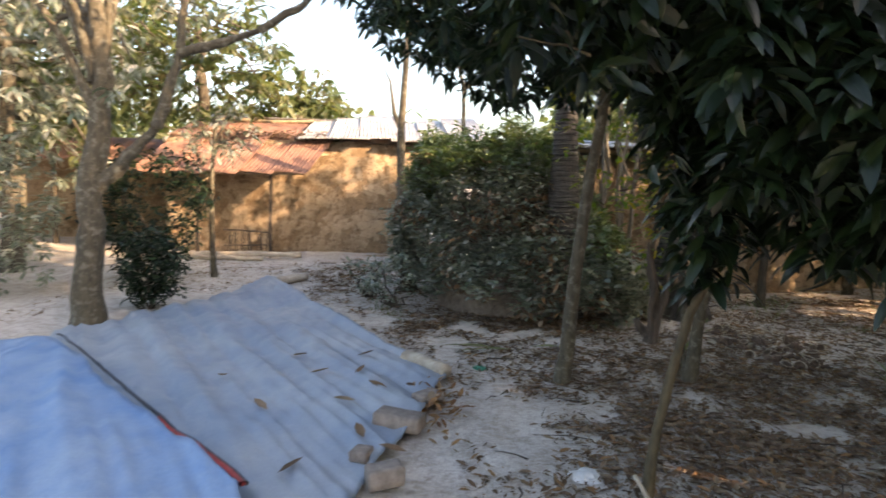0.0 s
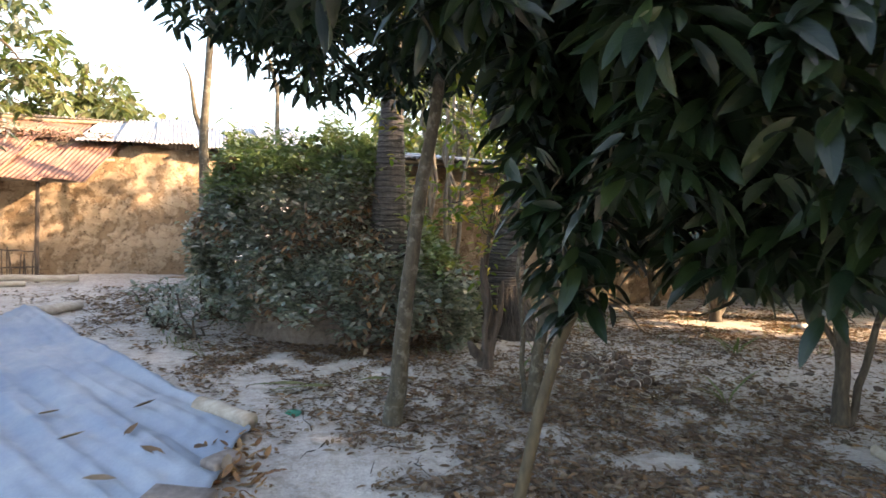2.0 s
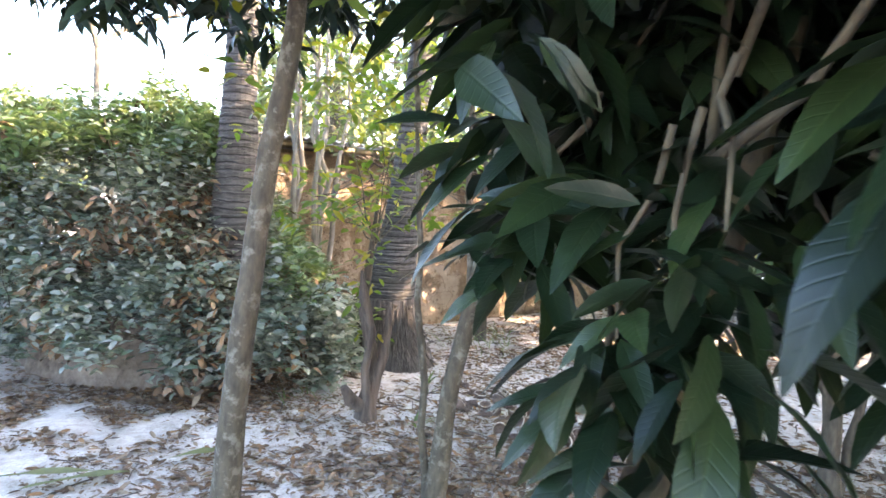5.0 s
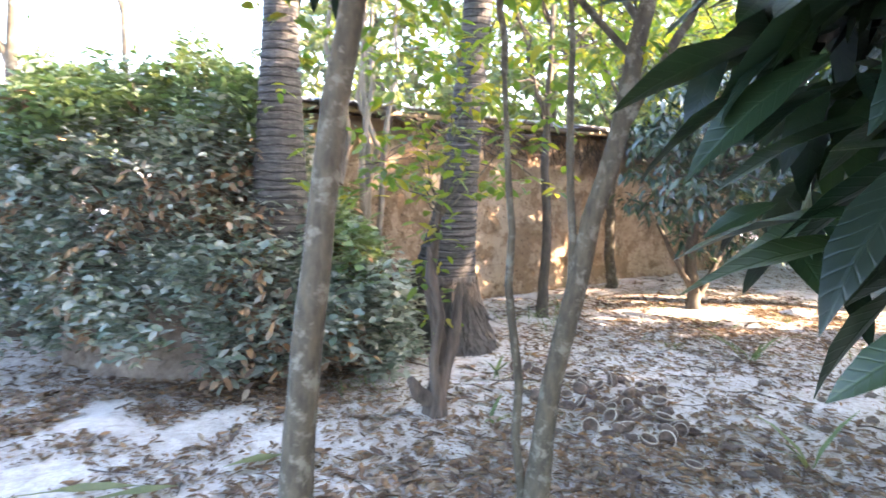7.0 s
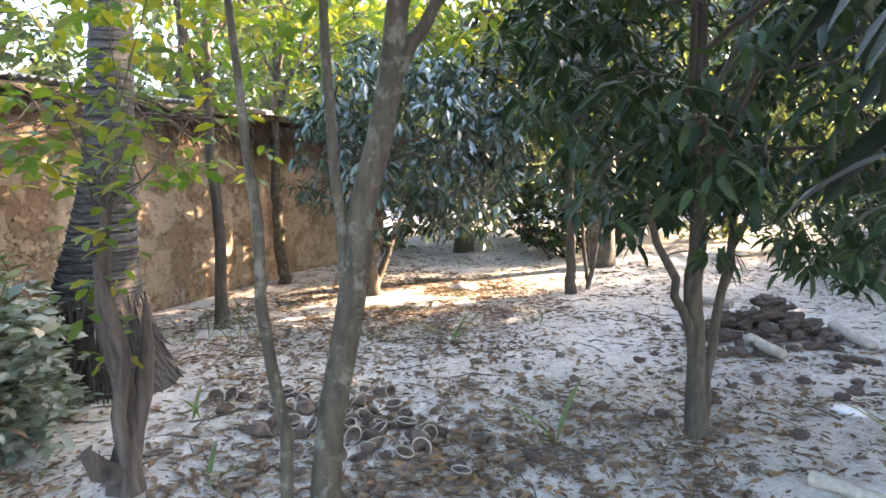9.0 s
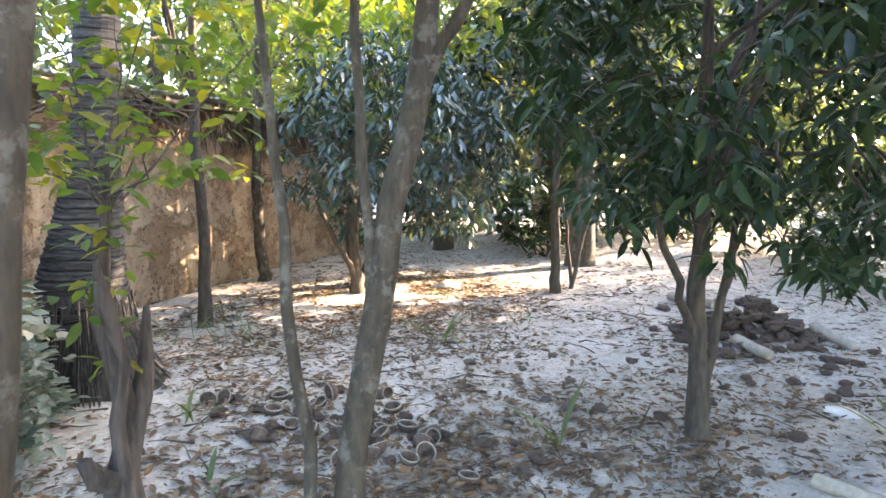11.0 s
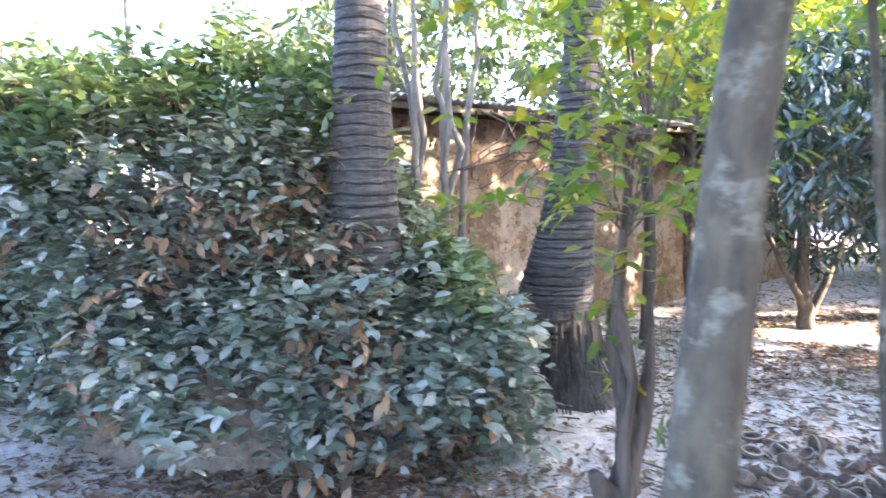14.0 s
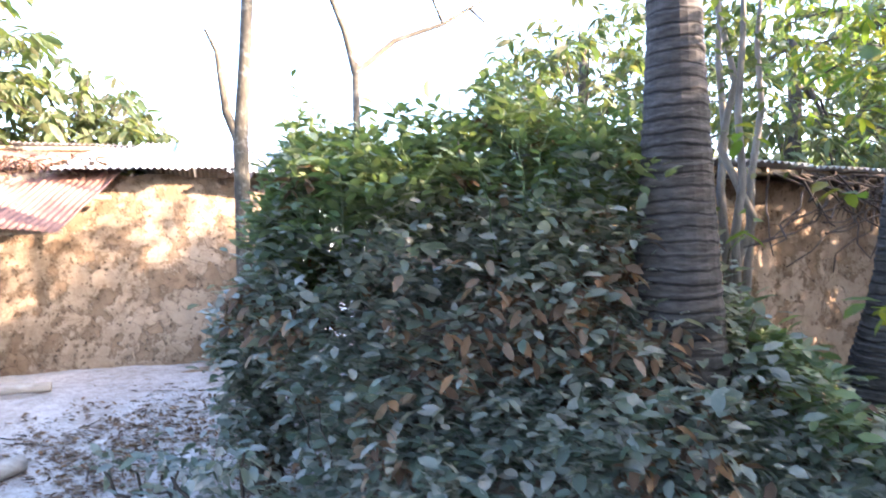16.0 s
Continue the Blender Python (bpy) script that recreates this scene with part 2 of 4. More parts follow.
L_MID = leafy("mid green leaves", [(0.016, 0.038, 0.014), (0.026, 0.056, 0.02), (0.045, 0.08, 0.025), (0.02, 0.045, 0.02)], 0.22, 0.42, 0.45)
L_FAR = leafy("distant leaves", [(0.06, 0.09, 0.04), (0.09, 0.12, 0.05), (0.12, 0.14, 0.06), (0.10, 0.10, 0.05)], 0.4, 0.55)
L_DRY = leafy("dry fallen leaves", [(0.10, 0.065, 0.04), (0.19, 0.13, 0.085), (0.26, 0.20, 0.14), (0.14, 0.09, 0.06), (0.08, 0.055, 0.04), (0.24, 0.14, 0.07)], 0.08, 0.8, 0.2)
L_RUST = leafy("rust brown leaves", [(0.20, 0.10, 0.05), (0.30, 0.17, 0.08), (0.14, 0.075, 0.045), (0.36, 0.24, 0.13)], 0.12, 0.75, 0.2)
L_GRASS = leafy("grass blades", [(0.08, 0.12, 0.05), (0.12, 0.16, 0.06), (0.16, 0.17, 0.08)], 0.35, 0.5)

# ---- builders ----
rng = np.random.default_rng(11)


def thing(name, at, label, category, group="", turn=0.0):
    ob = new(name)
    ob.empty_display_size = 0.1
    ob.matrix_world = pose(*at, 0, 0, turn)
    return tagged(ob, label, category, group)


def from_arrays(name, verts, faces, material, smooth=True):
    me = bpy.data.meshes.new(name)
    me.from_pydata([tuple(v) for v in np.asarray(verts, float).tolist()], [], faces if isinstance(faces, list) else faces.tolist())
    me.materials.append(material)
    if smooth:
        me.polygons.foreach_set("use_smooth", [True] * len(me.polygons))
    me.update()
    return me


def part(name, mesh, parent=None, label="", m=None):
    ob = new(name, mesh)
    ob.parent = parent
    if m is not None:
        ob.matrix_basis = m
    return tagged(ob, label)


def joined(pieces):
    verts, faces, n = [], [], 0
    for v, f in pieces:
        verts.append(np.asarray(v, float))
        faces += [tuple(i + n for i in q) for q in f]
        n += len(v)
    return np.concatenate(verts), faces


def tube(points, radii, seg=8, lump=0.0, cap=True):
    """A tapered tube along a line; lump roughens it."""
    p = np.asarray(points, float)
    r = np.interp(np.linspace(0, 1, len(p)), np.linspace(0, 1, len(radii)), radii)
    d = np.gradient(p, axis=0)
    d /= np.linalg.norm(d, axis=1)[:, None] + 1e-9
    ref = np.array([0.0, 0.0, 1.0]) if abs(d[0][2]) < 0.9 else np.array([1.0, 0.0, 0.0])
    u = np.cross(d, ref)
    u /= np.linalg.norm(u, axis=1)[:, None] + 1e-9
    w = np.cross(d, u)
    a = np.linspace(0, 2 * np.pi, seg, endpoint=False)
    rr = r[:, None] * (1 + lump * rng.normal(0, 1, (len(p), seg)))
    v = p[:, None, :] + rr[:, :, None] * (np.cos(a)[None, :, None] * u[:, None, :] + np.sin(a)[None, :, None] * w[:, None, :])
    v = v.reshape(-1, 3)
    f = [(i * seg + j, i * seg + (j + 1) % seg, (i + 1) * seg + (j + 1) % seg, (i + 1) * seg + j) for i in range(len(p) - 1) for j in range(seg)]
    if cap:
        f += [tuple(range(seg)), tuple(range((len(p) - 1) * seg, len(p) * seg))]
    return v, f


def bend(a, b, n=8, sag=0.0, wob=0.03):
    """A slightly crooked line from a to b."""
    a, b = np.asarray(a, float), np.asarray(b, float)
    t = np.linspace(0, 1, n)[:, None]
    p = a + (b - a) * t
    p[:, 2] += sag * np.sin(np.pi * t[:, 0])
    k = rng.normal(0, wob, (n, 3)) * np.sin(np.pi * t)
    return p + k


def box(x0, y0, z0, x1, y1, z1, step=0.25, rough=0.0, seed=0.0):
    """A block whose faces are cut into cells and pushed in and out a little."""
    bm = bmesh.new()
    bmesh.ops.create_cube(bm, size=1)
    for v in bm.verts:
        v.co = Vector((x0 + (v.co.x + 0.5) * (x1 - x0), y0 + (v.co.y + 0.5) * (y1 - y0), z0 + (v.co.z + 0.5) * (z1 - z0)))
    if step:
        for axis, (lo, hi) in enumerate(((x0, x1), (y0, y1), (z0, z1))):
            for k in range(1, max(1, int((hi - lo) / step))):
                c = lo + k * step
                no = [0, 0, 0]
                no[axis] = 1
                co = [0, 0, 0]
                co[axis] = c
                bmesh.ops.bisect_plane(bm, geom=bm.verts[:] + bm.edges[:] + bm.faces[:], plane_co=co, plane_no=no)
    if rough:
        for v in bm.verts:
            v.co += noise.noise_vector(v.co * 1.7 + Vector((seed, 0, 0))) * rough + noise.noise_vector(v.co * 6 + Vector((seed, 3, 0))) * rough * 0.3
    return bm


def bm_mesh(name, bm, material, smooth=False):
    me = bpy.data.meshes.new(name)
    bm.to_mesh(me)
    bm.free()
    me.materials.append(material)
    if smooth:
        me.polygons.foreach_set("use_smooth", [True] * len(me.polygons))
    return me


LEAF_T = np.array([0.0, 0.33, 0.33, 0.33, 0.7, 0.7, 0.7, 1.0])
LEAF_S = np.array([0.0, -0.9, 0.0, 0.9, -0.8, 0.0, 0.8, 0.0])
LEAF_F = np.array([(0, 1, 2), (0, 2, 3), (1, 4, 2), (4, 5, 2), (2, 5, 3), (5, 6, 3), (4, 7, 5), (5, 7, 6)])


FINE_T = np.array([0.0] + [t for t in (0.12, 0.3, 0.5, 0.7, 0.88) for _ in range(3)] + [1.0])
FINE_S = np.array([0.0] + [q for w in (0.5, 0.88, 1.0, 0.8, 0.42) for q in (-w, 0.0, w)] + [0.0])
FINE_F = np.array([(0, 1, 2), (0, 2, 3)] + [q for k in range(4) for a in (1 + 3 * k,) for q in ((a, a + 3, a + 1), (a + 3, a + 4, a + 1), (a + 1, a + 4, a + 2), (a + 4, a + 5, a + 2))] + [(13, 16, 14), (14, 16, 15)])


def leaf_arrays(at, way, length, width, droop=0.25, fold=0.25, up=None, fine=False):
    """Blades with a midrib fold and a drooping tip: one for each row of at and way."""
    at, way = np.asarray(at, float), np.asarray(way, float)
    n = len(at)
    way = way / (np.linalg.norm(way, axis=1)[:, None] + 1e-9)
    if up is None:
        up = np.array([0.0, 0.0, 1.0]) + rng.normal(0, 0.35, (n, 3))
    side = np.cross(way, up)
    side /= np.linalg.norm(side, axis=1)[:, None] + 1e-9
    nor = np.cross(side, way)
    length, width = np.broadcast_to(length, n), np.broadcast_to(width, n)
    t, s = (FINE_T if fine else LEAF_T)[None, :, None], (FINE_S if fine else LEAF_S)[None, :, None]
    v = at[:, None] + way[:, None] * t * length[:, None, None] + side[:, None] * s * 0.5 * width[:, None, None]
    v = v + nor[:, None] * (np.abs(s) * fold * 0.5 * width[:, None, None] - droop * t * t * length[:, None, None])
    wave = 0.05 * np.sin(t * 9 + rng.uniform(0, 6, n)[:, None, None]) * s if fine else 0
    v = v + nor[:, None] * wave * length[:, None, None] * 0.4
    f = ((FINE_F if fine else LEAF_F)[None] + t.shape[1] * np.arange(n)[:, None, None]).reshape(-1, 3)
    return v.reshape(-1, 3), f


def blade_map(me):
    """Marks each blade's width and length, for its ribs."""
    n = len(me.vertices) // len(FINE_T)
    uv = np.stack([np.tile(FINE_S, n), np.tile(FINE_T, n)], 1)
    idx = np.empty(len(me.loops), np.int32)
    me.loops.foreach_get("vertex_index", idx)
    layer = me.uv_layers.new(name="blade")
    layer.data.foreach_set("uv", uv[idx].astype(np.float32).ravel())
    return me


def leaves(name, at, way, length, width, material, parent, droop=0.25, kind="", up=None, label="", fine=False):
    v, f = leaf_arrays(at, way, length, width, droop, up=up, fine=fine)
    me = from_arrays(name, v, f, material)
    ob = part(name, blade_map(me) if fine else me, parent, label)
    return tagged(ob, kind=kind)


def whorls(centres, per, length, droopy=0.3, spread=1.0, axis=None):
    """Rosettes of blades round twig ends: places and ways."""
    c = np.repeat(np.asarray(centres, float), per, axis=0)
    a = rng.uniform(0, 2 * np.pi, len(c))
    w = np.stack([np.cos(a) * spread, np.sin(a) * spread, rng.normal(-droopy, 0.35, len(c))], 1)
    return c + w * 0.15 * length + rng.normal(0, 0.03, c.shape), w


def crown_points(n, centre, radii, shell=0.55, gaps=0.3, seed=0.0):
    """Points through an uneven egg-shaped crown, with gaps."""
    out = []
    while len(out) < n:
        d = rng.normal(0, 1, 3)
        d /= np.linalg.norm(d)
        r = shell + (1 - shell) * rng.random() ** 0.6
        bump = 1 + 0.32 * noise.noise(Vector((d * 1.9).tolist()) + Vector((seed, seed * 0.7, 0)))
        p = np.asarray(centre) + d * np.asarray(radii) * r * bump
        if noise.noise(Vector((p * 1.6).tolist()) + Vector((seed * 3, 0, 5))) > gaps - 0.55:
            out.append(p)
    return np.array(out)


def tree(name, base, stem, radius, centre, radii, n_whorl, per, leaf, bark, foliage, label, group="", limbs=7, droop=0.3, stems=(), seed=0.0, singles=0, shell=0.45, gaps=0.3, fine=False, keep=None, extra=()):
    """A tapered stem through the points of stem (from the base), limbs to the crown, and a crown of leaf rosettes."""
    ob = thing(name, base, label, "tree", group)
    line = np.array([(0, 0, -0.08)] + [tuple(p) for p in stem], float)
    axis = np.array([[np.interp(t, np.linspace(0, 1, len(line)), line[:, k]) for k in range(3)] for t in np.linspace(0, 1, 18)])
    axis[1:-1] += rng.normal(0, radius * 0.12, (16, 3)) * np.array([1, 1, 0.2])
    rad = np.array([radius * 1.5, radius * 1.08, radius, radius * 0.95, radius * 0.85, radius * 0.7, radius * 0.5])
    v, f = tube(axis, rad, 10, 0.03)
    part("trunk", from_arrays("trunk", v, f, bark), ob)
    for s, r in stems:
        p = bend(s[0], s[1], 10, 0, 0.012)
        v, f = tube(p, [r, r * 0.85, r * 0.5], 8, 0.03)
        part("stem", from_arrays("stem", v, f, bark), ob)
    c = crown_points(n_whorl, centre, radii, shell, gaps, seed)
    if keep:
        c = np.array([q for q in c if keep(q[0] + base[0], q[1] + base[1], q[2])])
    if extra:
        c = np.concatenate([c, np.array(extra) - np.array([base[0], base[1], 0])])
    top = line[-1]
    mid = line[len(line) // 2]
    for k in range(limbs):
        end = c[rng.integers(len(c))]
        t = rng.uniform(0.15, 1.0)
        start = mid + (top - mid) * t
        p = bend(start, end, 9, 0.12 * np.linalg.norm(end - start), 0.03)
        v, f = tube(p, [radius * 0.38, radius * 0.25, radius * 0.08], 6, 0.05)
        part("limb", from_arrays("limb", v, f, bark), ob)
    twigs = []
    for q in c[rng.choice(len(c), min(len(c), 160), replace=False)]:
        inner = q + (np.asarray(centre) - q) * rng.uniform(0.2, 0.45) + np.array([0, 0, -0.05])
        twigs.append(tube(bend(inner, q, 4, 0.02, 0.02), [0.007 + radius * 0.06, 0.003], 4, 0, False))
    v, f = joined(twigs)
    part("brushwood", from_arrays("brushwood", v, f, bark), ob)["kind"] = "stuff"
    at, way = whorls(c, per, leaf[0], droop)
    ln = leaf[0] * rng.uniform(0.6, 1.15, len(at))
    if singles:
        pick = np.zeros(len(at), bool)
        pick[rng.choice(len(at), singles, replace=False)] = True
        shapes = []
        for k in range(6):
            v, f = leaf_arrays([(0, 0, 0)], [(0, 1, 0)], leaf[0] * (0.75 + 0.08 * k), leaf[1] * (0.8 + 0.07 * k), 0.15 + 0.05 * k, 0.2 + 0.05 * k, np.array([[0.2 * (k - 2.5), 0, 1]]), fine)
            me = from_arrays("leaf", v, f, foliage)
            shapes.append(blade_map(me) if fine else me)
        for q, w in zip(at[pick], way[pick]):
            rot = Vector(w.tolist()).to_track_quat("Y", "Z").to_matrix().to_4x4() @ Matrix.Rotation(rng.normal(0, 0.5), 4, "Y")
            part("leaf", shapes[rng.integers(6)], ob, "", Matrix.Translation(q.tolist()) @ rot)
        at, way, ln = at[~pick], way[~pick], ln[~pick]
    leaves("crown", at, way, ln, ln * leaf[1] / leaf[0], foliage, ob, 0.3, "stuff", fine=fine)
    return ob


# ---- ground ----
def gz(x, y):
    n = noise.noise(Vector((x * 0.55, y * 0.55, 1.0))) * 0.05 + noise.noise(Vector((x * 1.9, y * 1.9, 4.0))) * 0.025
    far = max(abs(x - 2), abs(y - 6))
    n += noise.noise(Vector((x * 6.5, y * 6.5, 8.0))) * 0.012 if far < 11 else 0
    up = 0.12 * min(1, max(0, (y - 9.8) / 1.6)) * min(1, max(0, (1.5 - x) / 1.5))
    return n + up


def ground_lines(lo, hi, step):
    near = np.arange(lo, hi + 1e-6, step)
    out = step * 1.6 * 1.35 ** np.arange(1, 24)
    reach = np.cumsum(out)
    return np.concatenate([lo - reach[::-1], near, hi + reach])


gx, gy = ground_lines(-4.5, 11, 0.075), ground_lines(-1.5, 13, 0.075)
gv = np.array([(x, y, gz(x, y)) for y in gy for x in gx])
nx = len(gx)
gf = [(j * nx + i, j * nx + i + 1, (j + 1) * nx + i + 1, (j + 1) * nx + i) for j in range(len(gy) - 1) for i in range(nx - 1)]
tagged(new("ground", from_arrays("ground", gv, gf, SOIL)), "pale dusty sandy ground with brown patches", "ground", kind="structure")


# ---- huts ----
def corrugated(name, w, d, material, parent, m, label="", wave=0.075, amp=0.012):
    """One corrugated sheet, w along the eave and d up the slope."""
    nxs, nys = int(w / wave * 6), 6
    top = [(w * i / nxs, d * j / nys, amp * math.sin(2 * math.pi * i / 6) + 0.008 * math.sin(3.1 * i / nxs + 2 * j)) for j in range(nys + 1) for i in range(nxs + 1)]
    k = nxs + 1
    f = [(j * k + i, j * k + i + 1, (j + 1) * k + i + 1, (j + 1) * k + i) for j in range(nys) for i in range(nxs)]
    me = from_arrays(name, top, f, material)
    ob = part(name, me, parent, label, m)
    sol = ob.modifiers.new("thickness", "SOLIDIFY")
    sol.thickness = 0.003
    return ob


def pole(name, a, b, r, material, parent, label="", seg=8):
    v, f = tube(bend(a, b, 8, 0, r * 0.3), [r, r * 0.93, r * 0.85], seg, 0.03)
    return part(name, from_arrays(name, v, f, material), parent, label)


def mud_wall(name, x0, x1, y0, y1, h, parent, seed, base=-0.15):
    bm = box(x0, y0, base, x1, y1, h, 0.11, 0.06, seed)
    return part(name, bm_mesh(name, bm, MUD, True), parent)


# hut with the rusty lean-to roof
hut = thing("mud_hut", (-1.45, 13.6, 0.0), "ochre mud hut with a rusty lean-to roof", "house", turn=3)
mud_wall("front_wall", -3.4, 1.75, 0, 0.3, 2.42, hut, 3.0)
mud_wall("side_wall", 1.45, 1.75, 0.3, 4.0, 2.5, hut, 5.0)
mud_wall("back_wall", -3.4, 1.75, 4.0, 4.3, 2.5, hut, 6.0)
mud_wall("end_wall", -3.4, -3.1, 0.3, 4.0, 2.5, hut, 7.0)
mud_wall("plinth", -3.4, 1.9, -0.55, -0.02, 0.10, hut, 9.0)
slope = math.degrees(math.atan2(0.68, 1.05))
askew = Matrix(((1, 0.7, 0, 0), (0, 1, 0, 0), (0, 0, 1, 0), (0, 0, 0, 1)))
for k in range(5):
    corrugated("rusty_sheet", 0.72, 1.26, RUST, hut, pose(-3.72 + 0.64 * k, -1.02 + 0.05 * (k % 2), 1.72 + 0.012 * k, slope + (k % 3 - 1) * 1.8, 0, (k % 2) * 1.5) @ askew, "")
pole("rafter", (-3.65, -0.9, 1.70), (-0.5, -0.9, 1.73), 0.03, BAMBOO, hut)
pole("rafter", (-3.3, -0.2, 2.1), (-0.15, -0.2, 2.13), 0.03, BAMBOO, hut)
for k, x in enumerate((-2.55, -1.2)):
    pole("post", (x, -0.85, -0.1), (x + 0.03, -0.88, 1.70), 0.035, BARK_OLD, hut)
for k in range(6):
    corrugated("roof_sheet", 0.85, 2.7, ZINC, hut, pose(-0.75 + 0.62 * k, -0.32 - 0.08 * (k % 2), 2.43 + 0.02 * (k % 3), 13 + (k % 3) * 1.2, -1 + (k % 2), -2 + 1.6 * (k % 3)), "")
for k in range(3):
    corrugated("roof_sheet", 0.9, 2.7, RUST, hut, pose(-3.4 + 0.85 * k, 0.2, 2.47, 13, 0, 0), "rusty brown roof sheet")
for k in range(5):
    corrugated("back_sheet", 1.0, 2.6, ZINC, hut, pose(-3.4 + 1.0 * k, 2.25, 3.07, -14, 0, 0), "")
pole("ridge_pole", (-3.4, 2.3, 3.0), (2.9, 2.3, 3.0), 0.04, BAMBOO, hut)

n = 700
at = np.stack([rng.uniform(-2.7, -0.2, n), rng.normal(0.05, 0.16, n), rng.uniform(2.42, 2.6, n)], 1)
leaves("roof_litter", at, rng.normal(0, 1, (n, 3)) * np.array([1, 1, 0.4]), rng.uniform(0.08, 0.22, n), 0.03, L_DRY, hut, 0.2, "stuff", label="dry creeper heaped on the roof")

# long mud house with a grey tin roof
house = thing("mud_house", (1.98, 9.4, 0.0), "long ochre mud house with a grey tin roof", "house", turn=10)
mud_wall("front_wall", 0, 8.6, 0, 0.32, 2.06, house, 13.0)
mud_wall("side_wall", 0, 0.32, 0.32, 3.6, 2.08, house, 15.0)
mud_wall("end_wall", 8.28, 8.6, 0.32, 3.6, 2.08, house, 16.0)
mud_wall("back_wall", 0, 8.6, 3.6, 3.9, 2.1, house, 17.0)
for k in range(11):
    corrugated("roof_sheet", 0.92, 2.5, ZINC, house, pose(-0.25 + 0.82 * k, -0.42 - 0.05 * (k % 2), 2.13 + 0.012 * (k % 3), 5 + 0.5 * (k % 3), 0, (k % 3 - 1) * 0.8), "")
    corrugated("back_sheet", 0.92, 2.5, ZINC, house, pose(-0.25 + 0.82 * k, 1.92, 2.36, -6, 0, 0), "")
pole("eave_pole", (-0.3, -0.33, 2.09), (9.0, -0.33, 2.09), 0.03, BAMBOO, house)
pole("ridge_pole", (-0.3, 1.95, 2.30), (9.0, 1.95, 2.30), 0.045, BAMBOO, house)
part("gable_board", bm_mesh("gable_board", box(-0.28, -0.42, 2.05, -0.22, 1.9, 2.16, 0.3, 0.01, 2.0), DARKTIN), house, "black tin strip along the roof end")
for k in range(22):
    x = 0.2 + 0.4 * k
    pole("rafter", (x, -0.4, 2.10), (x, 1.9, 2.28), 0.022, BAMBOO, house)
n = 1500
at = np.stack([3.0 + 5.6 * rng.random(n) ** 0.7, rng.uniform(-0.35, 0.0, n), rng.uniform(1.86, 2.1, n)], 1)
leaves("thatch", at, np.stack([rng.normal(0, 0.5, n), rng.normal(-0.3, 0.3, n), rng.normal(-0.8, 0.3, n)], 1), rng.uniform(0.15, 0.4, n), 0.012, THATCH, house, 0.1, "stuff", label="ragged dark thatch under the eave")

# far hut on the left
shed = thing("open_shed", (-9.2, 14.5, 0.0), "dark open shed with a rusty roof on posts", "shed", turn=8)
mud_wall("back_wall", 0, 4.6, 1.6, 1.9, 2.2, shed, 23.0)
for k in range(6):
    corrugated("roof_sheet", 0.9, 2.6, RUST, shed, pose(-0.2 + 0.82 * k, -0.5, 1.95, 14, 0, 0), "")
for k in range(4):
    pole("post", (0.2 + 1.4 * k, -0.3, -0.1), (0.22 + 1.4 * k, -0.3, 2.0), 0.06, BARK_DARK, shed)

# stick pen, logs in front of the hut
pen = thing("stick_fence", (-3.5, 12.95, 0.05), "small broken fence of grey sticks", "fence")
for k in range(14):
    x = 0.058 * k
    pole("stick", (x, rng.normal(0, 0.02), -0.1), (x + rng.normal(0, 0.04), rng.normal(0, 0.03), rng.uniform(0.4, 0.62)), 0.011, BARK_OLD, pen, seg=6)
pole("rail", (-0.05, -0.02, 0.56), (0.82, -0.02, 0.52), 0.016, BARK_OLD, pen, seg=6)
pole("rail", (-0.05, -0.02, 0.25), (0.82, -0.02, 0.27), 0.014, BARK_OLD, pen, seg=6)
for a, b, r in (((-4.0, 12.3, 0.33), (-1.95, 12.4, 0.30), 0.06), ((-4.2, 12.05, 0.28), (-2.6, 12.1, 0.3), 0.05), ((-1.95, 9.75, 0.12), (-1.5, 10.25, 0.22), 0.07)):
    lg = thing("log", (a[0], a[1], gz(a[0], a[1])), "grey bare log lying on the ground", "log")
    v, f = tube(bend((0, 0, r), (b[0] - a[0], b[1] - a[1], r + gz(b[0], b[1]) - gz(a[0], a[1])), 8, 0, 0.01), [r, r * 0.95, r * 0.85], 10, 0.04)
    part("timber", from_arrays("timber", v, f, LOG), lg)

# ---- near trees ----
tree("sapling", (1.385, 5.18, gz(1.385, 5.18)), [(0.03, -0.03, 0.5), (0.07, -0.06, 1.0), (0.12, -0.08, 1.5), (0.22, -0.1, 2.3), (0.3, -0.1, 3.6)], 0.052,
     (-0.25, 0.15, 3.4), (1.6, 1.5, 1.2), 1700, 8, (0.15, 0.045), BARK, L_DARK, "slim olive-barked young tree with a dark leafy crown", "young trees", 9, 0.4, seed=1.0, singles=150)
LANE = ((0.55, 1.6), (0.87, 2.45), (0.87, 2.69), (0.81, 2.93), (0.89, 3.06), (0.945, 3.33), (0.93, 3.63), (1.02, 3.9))


def beside_path(x, y, z):
    """The crown hangs clear of the lane; only a tuft round the stem hangs low."""
    near = min(math.hypot(x - p, y - q) for p, q in LANE)
    if (z < 2.05 and near < 0.34) or (z < 1.8 and near < 0.46):
        return False
    if z < 2.5 and (y > 3.06 + (x - 0.89) * 0.84 or y > 3.33 + (x - 0.945) * 0.38):
        return False
    low = 1.4 if math.hypot(x - 1.5, y - 3.3) < 0.3 else 1.25 if x > 1.8 and y < 3.35 else 1.55
    return z > low + 0.1 * noise.noise(Vector((x * 2.5, y * 2.5, 0))) or (z > 1.1 and math.hypot(x - 1.53, y - 2.98) < 0.15)


